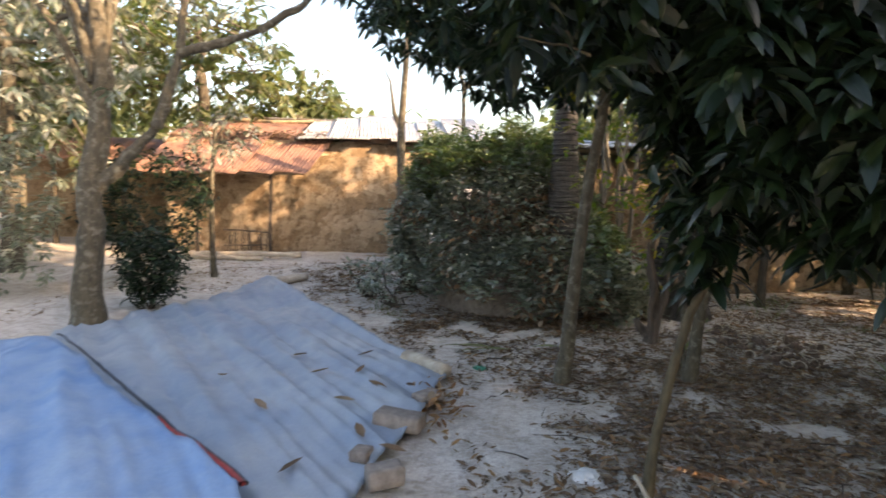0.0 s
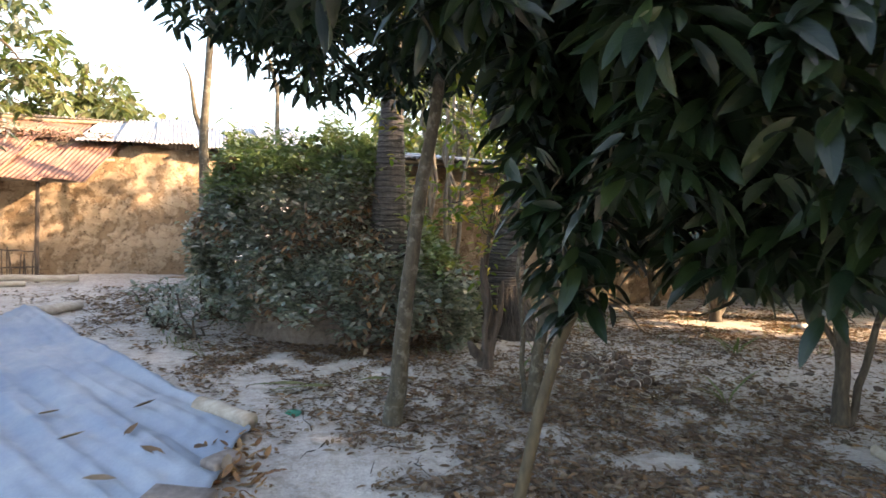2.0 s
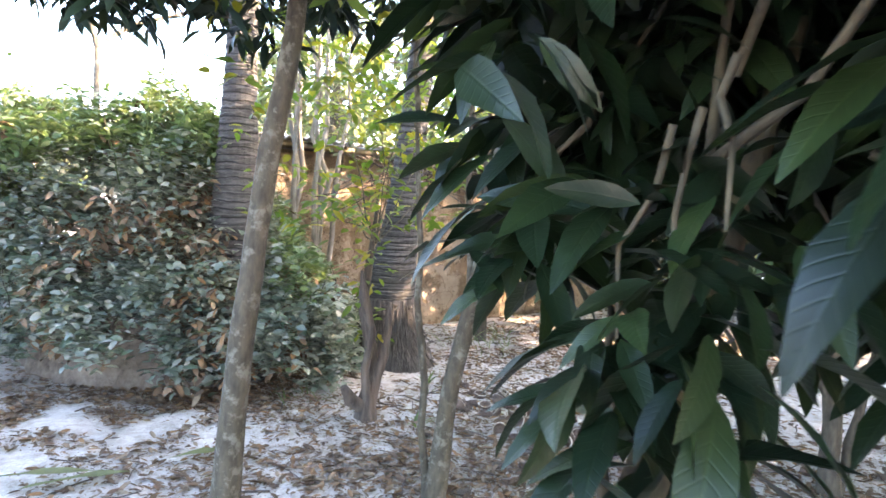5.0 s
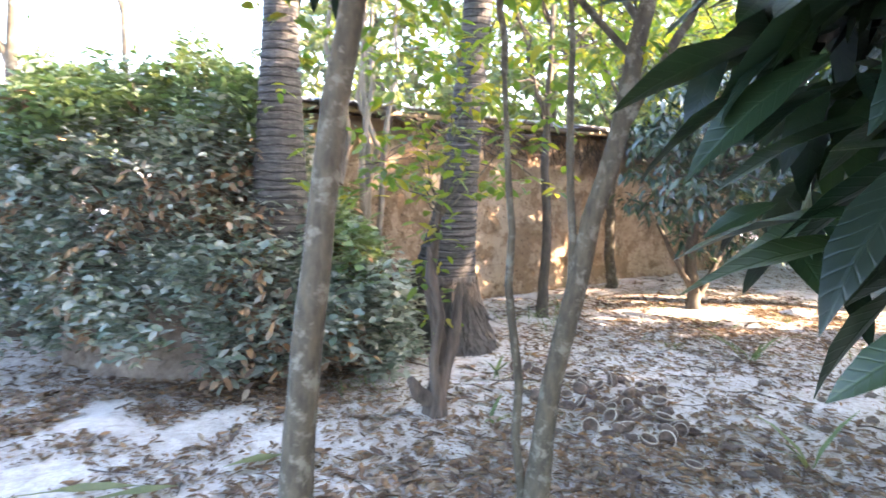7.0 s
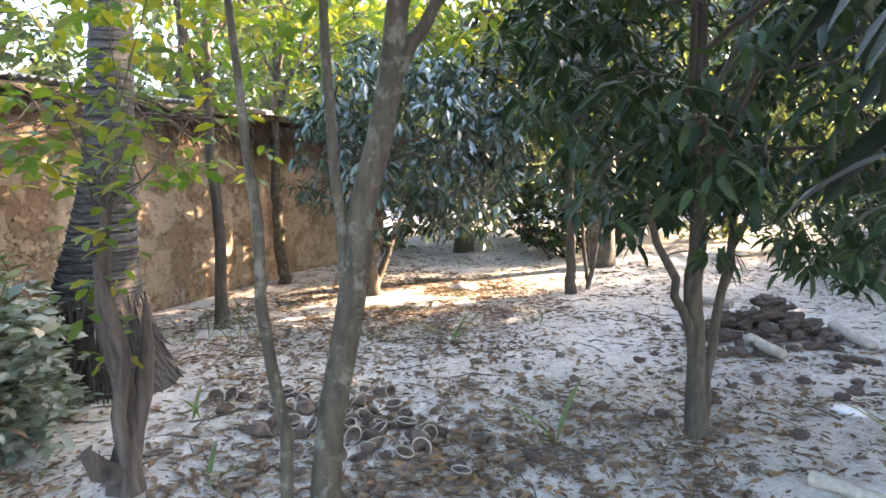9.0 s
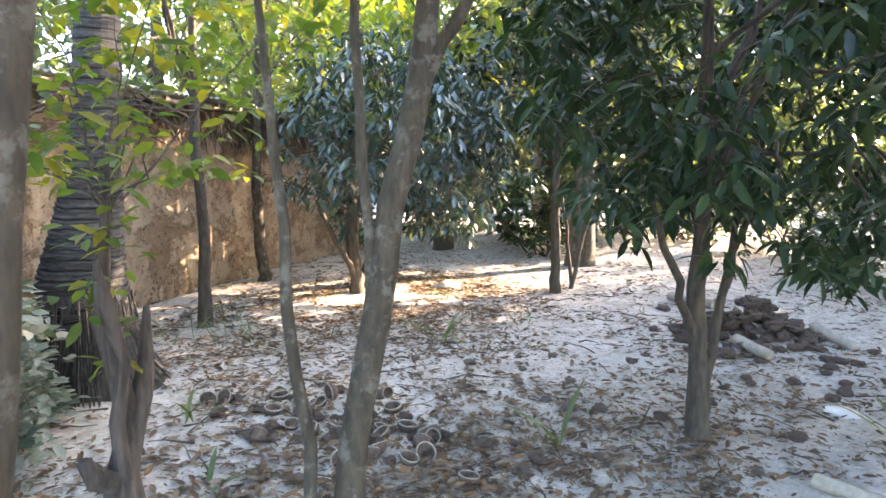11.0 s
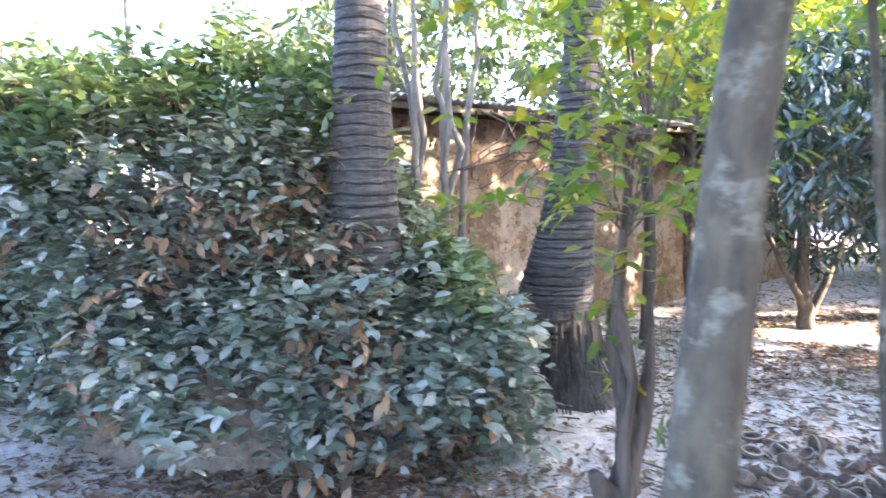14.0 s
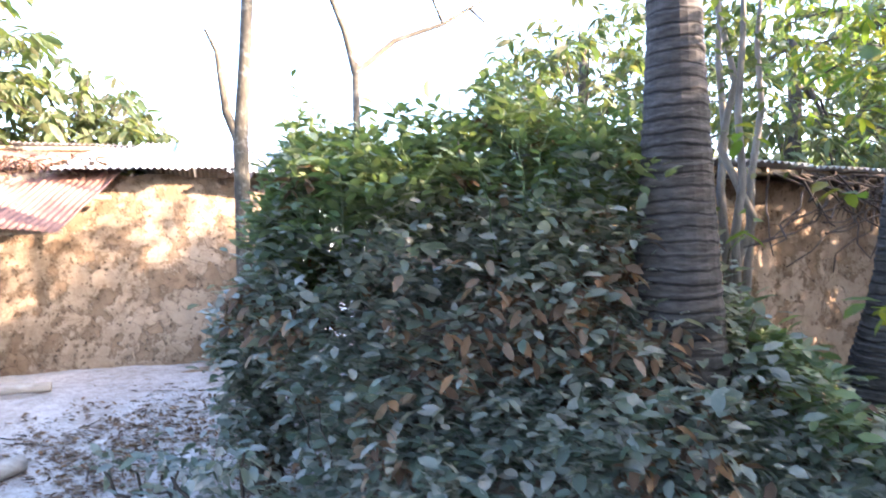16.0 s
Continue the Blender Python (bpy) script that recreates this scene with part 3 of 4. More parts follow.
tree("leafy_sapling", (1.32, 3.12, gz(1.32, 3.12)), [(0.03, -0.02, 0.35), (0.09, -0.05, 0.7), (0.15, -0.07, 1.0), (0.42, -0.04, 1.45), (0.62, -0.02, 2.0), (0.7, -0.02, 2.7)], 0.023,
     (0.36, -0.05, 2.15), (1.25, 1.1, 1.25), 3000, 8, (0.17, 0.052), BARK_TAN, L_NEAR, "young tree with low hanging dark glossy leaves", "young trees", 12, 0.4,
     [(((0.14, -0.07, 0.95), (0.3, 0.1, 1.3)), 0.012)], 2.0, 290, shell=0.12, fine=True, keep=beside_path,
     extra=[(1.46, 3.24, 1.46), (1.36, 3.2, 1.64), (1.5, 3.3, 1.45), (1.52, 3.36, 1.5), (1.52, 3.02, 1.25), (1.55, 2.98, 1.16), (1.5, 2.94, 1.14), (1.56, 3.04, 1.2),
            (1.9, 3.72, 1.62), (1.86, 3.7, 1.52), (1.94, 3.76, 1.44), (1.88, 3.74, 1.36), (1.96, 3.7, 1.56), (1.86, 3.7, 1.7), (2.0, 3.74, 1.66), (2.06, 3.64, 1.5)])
tree("forked_sapling", (2.44, 5.22, gz(2.44, 5.22)), [(0.06, -0.02, 0.5), (0.15, -0.06, 1.1), (0.28, -0.11, 1.7), (0.38, -0.14, 2.3), (0.6, -0.1, 3.4)], 0.045,
     (0.5, 0.4, 3.2), (2.0, 1.9, 1.3), 430, 7, (0.12, 0.045), BARK, L_YELLOW, "forked young tree with sparse yellow-green leaves", "young trees", 14, 0.25,
     [(((-0.02, 0.02, -0.05), (-0.10, 0.18, 1.9)), 0.022), (((-0.10, 0.18, 1.9), (-0.12, 0.3, 3.2)), 0.016), (((0.14, -0.05, 0.82), (0.10, 0.06, 2.6)), 0.018), (((0.27, -0.11, 1.66), (0.55, -0.34, 2.3)), 0.024)], 3.0, shell=0.3, gaps=0.42)
tree("bushy_tree", (4.61, 4.44, gz(4.61, 4.44)), [(0.0, 0.03, 0.35), (-0.02, 0.05, 0.75), (0.05, 0.05, 1.5), (0.1, 0.1, 2.4)], 0.05,
     (0.35, -0.25, 2.4), (1.5, 1.5, 1.5), 1200, 8, (0.15, 0.045), BARK_DARK, L_MID, "bushy many-stemmed tree with dark leaves", "young trees", 10, 0.5,
     [(((0.0, 0.03, 0.5), (-0.42, 0.25, 1.35)), 0.026), (((0.08, 0, 0.0), (0.3, -0.1, 1.3)), 0.03), (((0.2, -0.05, 0.75), (0.5, -0.2, 1.4)), 0.022)], 4.0, gaps=0.38)
tree("round_tree", (6.98, 8.45, gz(6.98, 8.45)), [(0.0, 0.0, 0.2), (-0.05, 0.05, 0.6), (0.05, 0.1, 1.3), (0.1, 0.1, 2.0)], 0.07,
     (0.35, -0.45, 1.75), (1.5, 1.45, 1.15), 760, 8, (0.17, 0.05), BARK_DARK, L_LITCHI, "round low tree with blue-green glossy leaves", "orchard trees", 8, 0.55,
     [(((0.0, 0.0, 0.15), (-0.55, 0.1, 1.0)), 0.04), (((0.05, 0.0, 0.1), (0.6, 0.0, 0.9)), 0.045)], 5.0)
tree("slim_tree", (4.87, 8.55, gz(4.87, 8.55)), [(0.02, 0, 0.8), (-0.05, 0, 1.6), (0.0, 0.05, 3.2)], 0.05,
     (0.0, 0.0, 3.6), (1.7, 1.5, 1.3), 360, 7, (0.14, 0.05), BARK_DARK, L_YELLOW, "slim tree with yellow-green leaves beside the mud wall", "orchard trees", 8, 0.25, seed=6.0, shell=0.3, gaps=0.4)
tree("slim_tree", (7.1, 9.95, gz(7.1, 9.95)), [(-0.12, 0, 0.4), (-0.15, 0, 1.2), (-0.1, 0.0, 3.0)], 0.07,
     (0.0, -0.2, 3.6), (1.8, 1.4, 1.3), 360, 7, (0.14, 0.05), BARK, L_YELLOW, "leaning brown-barked tree beside the mud wall", "orchard trees", 7, 0.25, seed=7.0, shell=0.3, gaps=0.4)
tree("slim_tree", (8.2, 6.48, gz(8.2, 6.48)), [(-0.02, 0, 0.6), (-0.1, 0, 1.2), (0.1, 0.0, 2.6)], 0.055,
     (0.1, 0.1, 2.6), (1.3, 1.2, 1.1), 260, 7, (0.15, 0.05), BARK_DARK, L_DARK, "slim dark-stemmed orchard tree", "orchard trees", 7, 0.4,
     [(((0.3, -0.1, 0), (0.65, -0.3, 1.4)), 0.03), (((0.35, -0.1, 0), (0.4, 0.1, 1.3)), 0.025)], 8.0)

# old tree on the left
old = tree("old_mango_tree", (-3.25, 7.0, gz(-3.25, 7.0)), [(0.03, 0, 0.8), (0.08, 0, 1.5), (0.2, 0.05, 2.5), (0.1, 0.1, 3.7)], 0.13,
           (0.0, 0.3, 4.0), (2.3, 2.0, 1.7), 260, 8, (0.17, 0.05), BARK, L_BUSH, "old forked tree with pale bark and thin leaves", "orchard trees", 9, 0.45,
           [(((0.08, 0.0, 1.4), (0.75, 0.0, 2.1)), 0.085), (((0.75, 0.0, 2.1), (1.0, 0.0, 2.9)), 0.07), (((1.0, 0.0, 2.85), (1.8, 0.0, 3.1)), 0.055), (((1.8, 0.0, 3.1), (2.6, 0.1, 3.65)), 0.045), (((1.0, 0, 2.9), (1.05, 0.1, 3.9)), 0.05), (((0.2, 0.05, 2.4), (-0.35, 0.3, 3.6)), 0.06)], 9.0, shell=0.3, gaps=0.45)
tree("sapling", (-2.97, 10.4, gz(-2.97, 10.4)), [(-0.03, 0, 0.7), (-0.02, 0, 1.6), (0.05, 0, 2.4)], 0.042,
     (0.0, 0.0, 2.3), (0.8, 0.8, 0.6), 60, 7, (0.13, 0.045), BARK, L_BUSH, "thin pale sapling in front of the hut", "young trees", 5, 0.3, seed=10.0)


# ---- shrubs ----
def shrub(name, at, centre, radii, n, leaf, foliage, label, seed, stems=8, per=6):
    ob = thing(name, at, label, "bush", "bushes")
    c = crown_points(n, centre, radii, 0.5, 0.25, seed)
    c = c[c[:, 2] > 0.06]
    for k in range(stems):
        v, f = tube(bend((rng.normal(0, 0.12 * radii[0]), rng.normal(0, 0.12 * radii[1]), -0.05), c[rng.integers(len(c))], 7, 0, 0.04), [0.018, 0.006], 5)
        part("stem", from_arrays("stem", v, f, BARK_DARK), ob)
    p, w = whorls(c, per, leaf[0], 0.1)
    ln = leaf[0] * rng.uniform(0.6, 1.2, len(p))
    leaves("foliage", p, w, ln, ln * leaf[1] / leaf[0], foliage, ob, 0.2, "stuff")
    return ob


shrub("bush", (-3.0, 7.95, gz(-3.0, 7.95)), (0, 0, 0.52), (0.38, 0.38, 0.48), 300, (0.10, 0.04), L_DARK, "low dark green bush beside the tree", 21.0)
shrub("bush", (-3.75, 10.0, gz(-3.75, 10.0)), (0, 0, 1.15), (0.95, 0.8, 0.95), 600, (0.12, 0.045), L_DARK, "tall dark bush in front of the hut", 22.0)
shrub("bush", (-5.6, 8.6, gz(-5.6, 8.6)), (0, 0, 1.0), (1.2, 1.0, 1.2), 520, (0.14, 0.05), L_BUSH, "dusty green bush at the path edge", 23.0)
shrub("seedling", (-0.05, 8.2, gz(-0.05, 8.2)), (0, 0, 0.36), (0.42, 0.35, 0.32), 60, (0.09, 0.04), L_BUSH, "low straggling seedling with dusty leaves", 24.0)
shrub("seedling", (-0.45, 9.0, gz(-0.45, 9.0)), (0, 0, 0.3), (0.4, 0.3, 0.25), 50, (0.10, 0.04), L_BUSH, "low straggling seedling with dusty leaves", 25.0)

# ---- overgrown mound ----
mound = thing("overgrown_mound", (1.47, 8.52, 0.0), "earth mound covered with dusty green creepers", "bush")
MT = radians(-32)


def lobe(u, w, cu, cw, ru, rw, h, p):
    d = ((u - cu) / ru) ** 2 + ((w - cw) / rw) ** 2
    return h * (1 - d) ** p if d < 1 else 0.0


def mound_z(x, y):
    """Height of the heap over the ground: a high back and a low front skirt."""
    u, w = x * math.cos(MT) + y * math.sin(MT), -x * math.sin(MT) + y * math.cos(MT)
    return max(lobe(u, w, -0.3, 0.1, 1.5, 1.08, 2.22, 0.40), lobe(u, w, 0.1, -0.2, 1.68, 1.0, 1.08, 0.35), lobe(u, w, 0.78, 0.1, 0.72, 0.6, 1.35, 0.4))


core_v, core_f, m_n = [], [], 46
for j in range(m_n + 1):
    for i in range(m_n + 1):
        x, y = -2.2 + 4.6 * i / m_n, -2.2 + 4.4 * j / m_n
        z = mound_z(x / 0.64, y / 0.64) * 0.62
        core_v.append((x, y, z - 0.12 + 0.08 * noise.noise(Vector((x * 3, y * 3, 2)))))
core_f = [(j * (m_n + 1) + i, j * (m_n + 1) + i + 1, (j + 1) * (m_n + 1) + i + 1, (j + 1) * (m_n + 1) + i) for j in range(m_n) for i in range(m_n)]
part("soil_core", from_arrays("soil_core", core_v, core_f, EARTH), mound, "dark dry earth under the creepers")
pts, green = [], []
while len(pts) < 10500:
    x, y = rng.uniform(-2.2, 2.4), rng.uniform(-2.2, 2.2)
    h = mound_z(x, y)
    if h < 0.15:
        continue
    z = h * rng.random() ** 0.45
    cx, cy = x, y
    d = 1.0
    if z < h * 0.93:
        for s in np.linspace(1, 2.2, 25):
            if mound_z(x * s, y * s) < z:
                break
            d = s
        cx, cy = x * d, y * d
    j = noise.noise(Vector((cx * 1.6, cy * 1.6, z * 1.6)))
    q = np.array([cx, cy, z]) * (1 + 0.24 * j + 0.10 * noise.noise(Vector((cx * 4, cy * 4, z * 4)))) + rng.normal(0, 0.06, 3)
    if noise.noise(Vector((cx * 2.4, cy * 2.4, z * 2.4 + 9))) < -0.31 or q[2] < 0.04 or q[0] + 1.42 + 0.5 * (q[1] - 0.38) < -0.02 or (q[2] < 0.2 + 0.2 * j and cx < 0.9):
        continue
    pts.append(q)
    green.append(z > 1.35 and noise.noise(Vector((cx * 1.2, cy * 1.2, 3))) + (z - 1.65) * 1.4 - 0.35 * cx > 0 or (cx > 0.75 and cy < 0.1 and 0.7 < z and noise.noise(Vector((cx * 2, cy * 2, z * 2))) > 0.0))
pts, green = np.array(pts), np.array(green)
p, w = whorls(pts[~green], 5, 0.1, -0.15)
ln = 0.082 * rng.uniform(0.45, 1.35, len(p))
near_edge = np.argsort(p[:, 1] + 0.3 * p[:, 0])[:4000]
chosen = set(rng.choice(near_edge, 260, replace=False).tolist())
shapes = []
for k in range(6):
    v, f = leaf_arrays([(0, 0, 0)], [(0, 1, 0)], 0.065 + 0.011 * k, 0.035 + 0.006 * k, 0.2, 0.25, np.array([[0.15 * (k - 2.5), 0, 1]]))
    shapes.append(from_arrays("leaf", v, f, L_BUSH))
for i in sorted(chosen):
    rot = Vector(w[i].tolist()).to_track_quat("Y", "Z").to_matrix().to_4x4()
    part("leaf", shapes[i % 6], mound, "", Matrix.Translation(p[i].tolist()) @ rot)
keep = np.array([i not in chosen for i in range(len(p))])
leaves("creeper", p[keep], w[keep], ln[keep], ln[keep] * 0.54, L_BUSH, mound, 0.2, "stuff", label="dusty grey-green creeper leaves")
p, w = whorls(pts[green] + np.array([0, 0, 0.06]), 7, 0.1, -0.3)
ln = 0.10 * rng.uniform(0.6, 1.25, len(p))
leaves("fresh_creeper", p, w, ln, ln * 0.42, L_TOP, mound, 0.15, "stuff", label="fresh light green leaves on top")
dry = pts[[i for i in range(len(pts)) if noise.noise(Vector((pts[i] * 2.1).tolist())) > 0.22][:1300]]
p, w = whorls(dry, 3, 0.1, 0.4)
leaves("withered_creeper", p, w, 0.1, 0.045, L_DRY, mound, 0.3, "stuff", label="withered brown leaves among the green")
shoots = []
for k in range(46):
    q = pts[rng.integers(len(pts))]
    shoots.append(tube(bend(q - np.array([0, 0, 0.2]), q + np.array([rng.normal(0, 0.12), rng.normal(0, 0.12), rng.uniform(0.1, 0.35)]), 5), [0.006, 0.003], 4))
v, f = joined(shoots)
part("undergrowth", from_arrays("undergrowth", v, f, BARK_DARK), mound)["kind"] = "stuff"
tops = pts[pts[:, 2] > 1.62]
sp_at, sp_way, sp_stem = [], [], []
for k in range(150):
    q = tops[rng.integers(len(tops))]
    h = rng.uniform(0.12, 0.42)
    tip = q + np.array([rng.normal(0, 0.08), rng.normal(0, 0.08), h])
    sp_stem.append(tube(bend(q - np.array([0, 0, 0.1]), tip, 5, 0, 0.015), [0.005, 0.002], 4, 0, False))
    for t in np.linspace(0.35, 1.0, 8):
        a = rng.uniform(0, 6.28)
        sp_at.append(q + (tip - q) * t)
        sp_way.append((math.cos(a), math.sin(a), rng.uniform(0.1, 0.7)))
v, f = joined(sp_stem)
part("stalk_mass", from_arrays("stalk_mass", v, f, L_TOP), mound)["kind"] = "stuff"
leaves("young_growth", np.array(sp_at), np.array(sp_way), 0.09 * rng.uniform(0.6, 1.2, len(sp_at)), 0.036, L_TOP, mound, 0.15, "stuff", label="upright young shoots on the crest")
stump = thing("black_stump", (0.1, 9.6, gz(0.1, 9.6)), "charred black stump at the edge of the mound", "stump")
v, f = tube([(0, 0, -0.08), (0, 0, 0.12), (0.02, 0, 0.32), (0.03, 0, 0.52)], [0.17, 0.13, 0.12, 0.11], 10, 0.08)
part("wood", from_arrays("wood", v, f, BARK_DARK), stump)


# ---- palms ----
def palm(at, line, radii, label, z0, seed):
    ob = thing("palm_tree", at, label, "tree", "palms")
    fine = np.array([[np.interp(t, np.linspace(0, 1, len(line)), np.array(line)[:, k]) for k in range(3)] for t in np.linspace(0, 1, 260)])
    r = np.interp(fine[:, 2], [q[0] for q in radii], [q[1] for q in radii])
    ring = 1 + 0.030 * ((np.arange(260) % 3) == 0) - 0.022 * ((np.arange(260) % 3) == 1)
    rr = r * ring
    seg = 22
    a = np.linspace(0, 2 * np.pi, seg, endpoint=False)
    tilt = 0.018 * np.sin(a[None, :] * 1 + rng.uniform(0, 6, 260)[:, None] * 0.4)
    v = np.stack([fine[:, None, 0] + rr[:, None] * np.cos(a), fine[:, None, 1] + rr[:, None] * np.sin(a), fine[:, None, 2] + tilt + rng.normal(0, 0.004, (260, seg))], 2).reshape(-1, 3)
    f = [(i * seg + j, i * seg + (j + 1) % seg, (i + 1) * seg + (j + 1) % seg, (i + 1) * seg + j) for i in range(259) for j in range(seg)]
    part("trunk", from_arrays("trunk", v, f, PALM_BARK, False), ob)
    top = fine[-1]
    for k in range(13):
        az, el = 2.4 * k, rng.uniform(0.1, 1.0)
        ln = rng.uniform(2.2, 2.9)
        t = np.linspace(0, 1, 12)
        q = np.stack([top[0] + ln * t * math.cos(az), top[1] + ln * t * math.sin(az), top[2] + ln * (t * el - 0.9 * t * t)], 1)
        pieces = [tube(q, [0.03, 0.015, 0.005], 5)]
        s = rng.integers(1, 12, 90)
        way = np.stack([np.cos(az + rng.choice([-1.1, 1.1], 90)), np.sin(az + rng.choice([-1.1, 1.1], 90)), rng.normal(-0.6, 0.2, 90)], 1)
        lv, lf = leaf_arrays(q[s] + rng.normal(0, 0.05, (90, 3)), way, 0.6, 0.045, 0.3)
        pieces.append((lv, [tuple(x) for x in lf.tolist()]))
        v, f = joined(pieces)
        part("frond", from_arrays("frond", v, f, L_FAR), ob)
    return ob


palm((1.95, 7.8, 0.0), [(0.0, 0, 0.0), (0.0, 0, 1.0), (0.0, 0.0, 2.2), (0.02, 0.05, 4.0), (0.05, 0.1, 7.6)], [(0, 0.31), (0.9, 0.235), (1.3, 0.198), (1.85, 0.162), (2.5, 0.125), (4, 0.11), (8, 0.10)], "grey ring-barked palm trunk rising from the mound", 0, 1)
palm2 = palm((3.4, 7.98, 0.0), [(0.0, 0, 0.2), (0.0, 0, 0.62), (0.09, -0.02, 1.2), (0.16, -0.04, 2.0), (0.3, 0.0, 3.6), (0.42, 0.1, 7.2)], [(0, 0.3), (0.6, 0.275), (0.9, 0.225), (1.4, 0.16), (2.4, 0.13), (4, 0.11), (8, 0.10)], "grey ring-barked palm with a swollen rooted base", 0, 2)
v, f = tube([(0.05, 0, -0.1), (0.04, 0, 0.1), (0.03, 0, 0.3), (0.0, 0, 0.5), (0, 0, 0.63)], [0.46, 0.39, 0.33, 0.28, 0.285], 26, 0.05)
part("root_bole", from_arrays("root_bole", v, f, ROOTS), palm2, "matted dark root bole")
hair = []
for k in range(240):
    a = rng.uniform(0, 2 * np.pi)
    z = rng.uniform(0.2, 0.63)
    r0, r1 = 0.295, 0.30 + 0.25 * (1 - z / 0.8) + rng.uniform(0, 0.06)
    hair.append(tube([(r0 * math.cos(a), r0 * math.sin(a), z), ((r0 + 0.03) * math.cos(a), (r0 + 0.03) * math.sin(a), z * 0.7), (r1 * math.cos(a), r1 * math.sin(a), max(0, z - rng.uniform(0.2, 0.5)))], [0.008, 0.005], 4, 0, False))
v, f = joined(hair)
part("root_mat", from_arrays("root_mat", v, f, ROOTS), palm2)["kind"] = "stuff"

# ---- dead snag with a creeper ----
snag = thing("dead_snag", (2.59, 6.45, gz(2.59, 6.45)), "hollow dead tree stump with two prongs and a creeper", "stump")
v, f = tube([(0, 0, -0.08), (0.0, 0, 0.1), (0.06, 0, 0.28), (0.02, 0.02, 0.5), (-0.05, 0.02, 0.75), (-0.03, 0.02, 1.0), (0.0, 0.02, 1.25), (0.02, 0.02, 1.5)], [0.095, 0.066, 0.05, 0.042, 0.035, 0.03, 0.024, 0.016, 0.010], 10, 0.14)
part("trunk", from_arrays("trunk", v, f, BARK_OLD), snag)
v, f = tube([(0.03, 0, 0.2), (0.1, -0.02, 0.42), (0.12, -0.02, 0.6), (0.13, -0.02, 0.8)], [0.05, 0.042, 0.03, 0.012], 9, 0.16)
part("prong", from_arrays("prong", v, f, BARK_OLD), snag)
v, f = tube([(-0.03, 0, 0.08), (-0.13, -0.02, 0.16), (-0.18, -0.03, 0.24)], [0.05, 0.042, 0.026], 8, 0.12)
part("stub", from_arrays("stub", v, f, BARK_OLD), snag)
v, f = tube([(-0.01, -0.03, 0.1), (-0.04, -0.04, 0.35), (0.0, -0.05, 0.6), (-0.07, -0.04, 0.85), (-0.09, -0.03, 1.02)], [0.035, 0.03, 0.028, 0.034, 0.008], 8, 0.16)
part("prong", from_arrays("prong", v, f, BARK_OLD), snag)
c = np.stack([rng.normal(0.02, 0.42, 130), rng.normal(0, 0.36, 130), rng.uniform(1.3, 2.25, 130)], 1)
c = np.concatenate([c, np.stack([rng.normal(-0.04, 0.05, 12), rng.normal(0, 0.05, 12), rng.uniform(0.55, 1.2, 12)], 1)])
p, w = whorls(c, 5, 0.1, 0.15)
leaves("creeper", p, w, 0.1 * rng.uniform(0.6, 1.2, len(p)), 0.045, L_YELLOW, snag, 0.2, "stuff", label="yellow-green creeper leaves")
for k in range(0, 130, 12):
    v, f = tube(bend((0.02, 0.02, 1.2), c[k], 6, 0.03, 0.02), [0.006, 0.002], 4)
    part("vine", from_arrays("vine", v, f, BARK), snag)

# ---- tarpaulin ----
TARP_Q = [Vector((-0.35, 2.2, 0)), Vector((0.47, 5.15, 0)), Vector((-1.9, 9.6, 0)), Vector((-3.5, 5.6, 0))]


def sheet(name, quad, nu, nv, material, label, lift, seed, wrinkle=0.065):
    ob = thing(name, (0, 0, 0), label, "tarpaulin")
    vs = []
    for j in range(nv + 1):
        for i in range(nu + 1):
            u, t = i / nu, j / nv
            q = quad[0] * (1 - u) * (1 - t) + quad[1] * u * (1 - t) + quad[2] * u * t + quad[3] * (1 - u) * t
            e = min(u, 1 - u, t, 1 - t)
            q = q + Vector((noise.noise(q * 1.3), noise.noise(q * 1.3 + Vector((9, 0, 0))), 0)) * 0.05 * (1 - min(1, e * 8))
            s = (q.y * 0.87 - q.x * 0.49)
            cross = (q.x * 0.87 + q.y * 0.49)
            z = wrinkle * (abs(noise.noise(Vector((cross * 3.2 + 0.12 * noise.noise(q), s * 0.16, seed)))) * 1.7 + 0.75 * abs(noise.noise(Vector((cross * 9 + 0.5 * noise.noise(q * 0.8), s * 0.3, seed + 4))))) + 0.025 * noise.noise(q * 0.9 + Vector((0, 0, seed)))
            z += lift(u, t)
            vs.append((q.x, q.y, gz(q.x, q.y) + max(0.012, z + 0.03)))
    k = nu + 1
    fs = [(j * k + i, j * k + i + 1, (j + 1) * k + i + 1, (j + 1) * k + i) for j in range(nv) for i in range(nu)]
    o = part("cloth", from_arrays("cloth", vs, fs, material), ob)
    o.modifiers.new("thickness", "SOLIDIFY").thickness = 0.004
    return ob


sheet("tarpaulin", TARP_Q, 70, 110, TARP, "dusty blue-grey tarpaulin spread on the ground", lambda u, t: 0.10 * math.exp(-((1 - u) ** 2 + (1 - t) ** 2) * 14) + 0.04 * t * (1 - u), 1.0, 0.085)
sheet("tarpaulin", [Vector((-0.2, 1.6, 0)), Vector((-0.62, 3.0, 0)), Vector((-2.95, 5.75, 0)), Vector((-5.2, 3.6, 0))], 40, 60, TARP_BLUE, "bright blue tarpaulin overlapping the grey one", lambda u, t: 0.055 + 0.075 * min(1, 4 * u), 5.0)
hem = thing("tarpaulin_hem", (0, 0, 0), "rolled red edge strip along the blue tarpaulin", "cloth")
hp = [Vector((-0.61, 3.0, 0)).lerp(Vector((-2.94, 5.76, 0)), t) for t in np.linspace(0, 0.3, 14)]
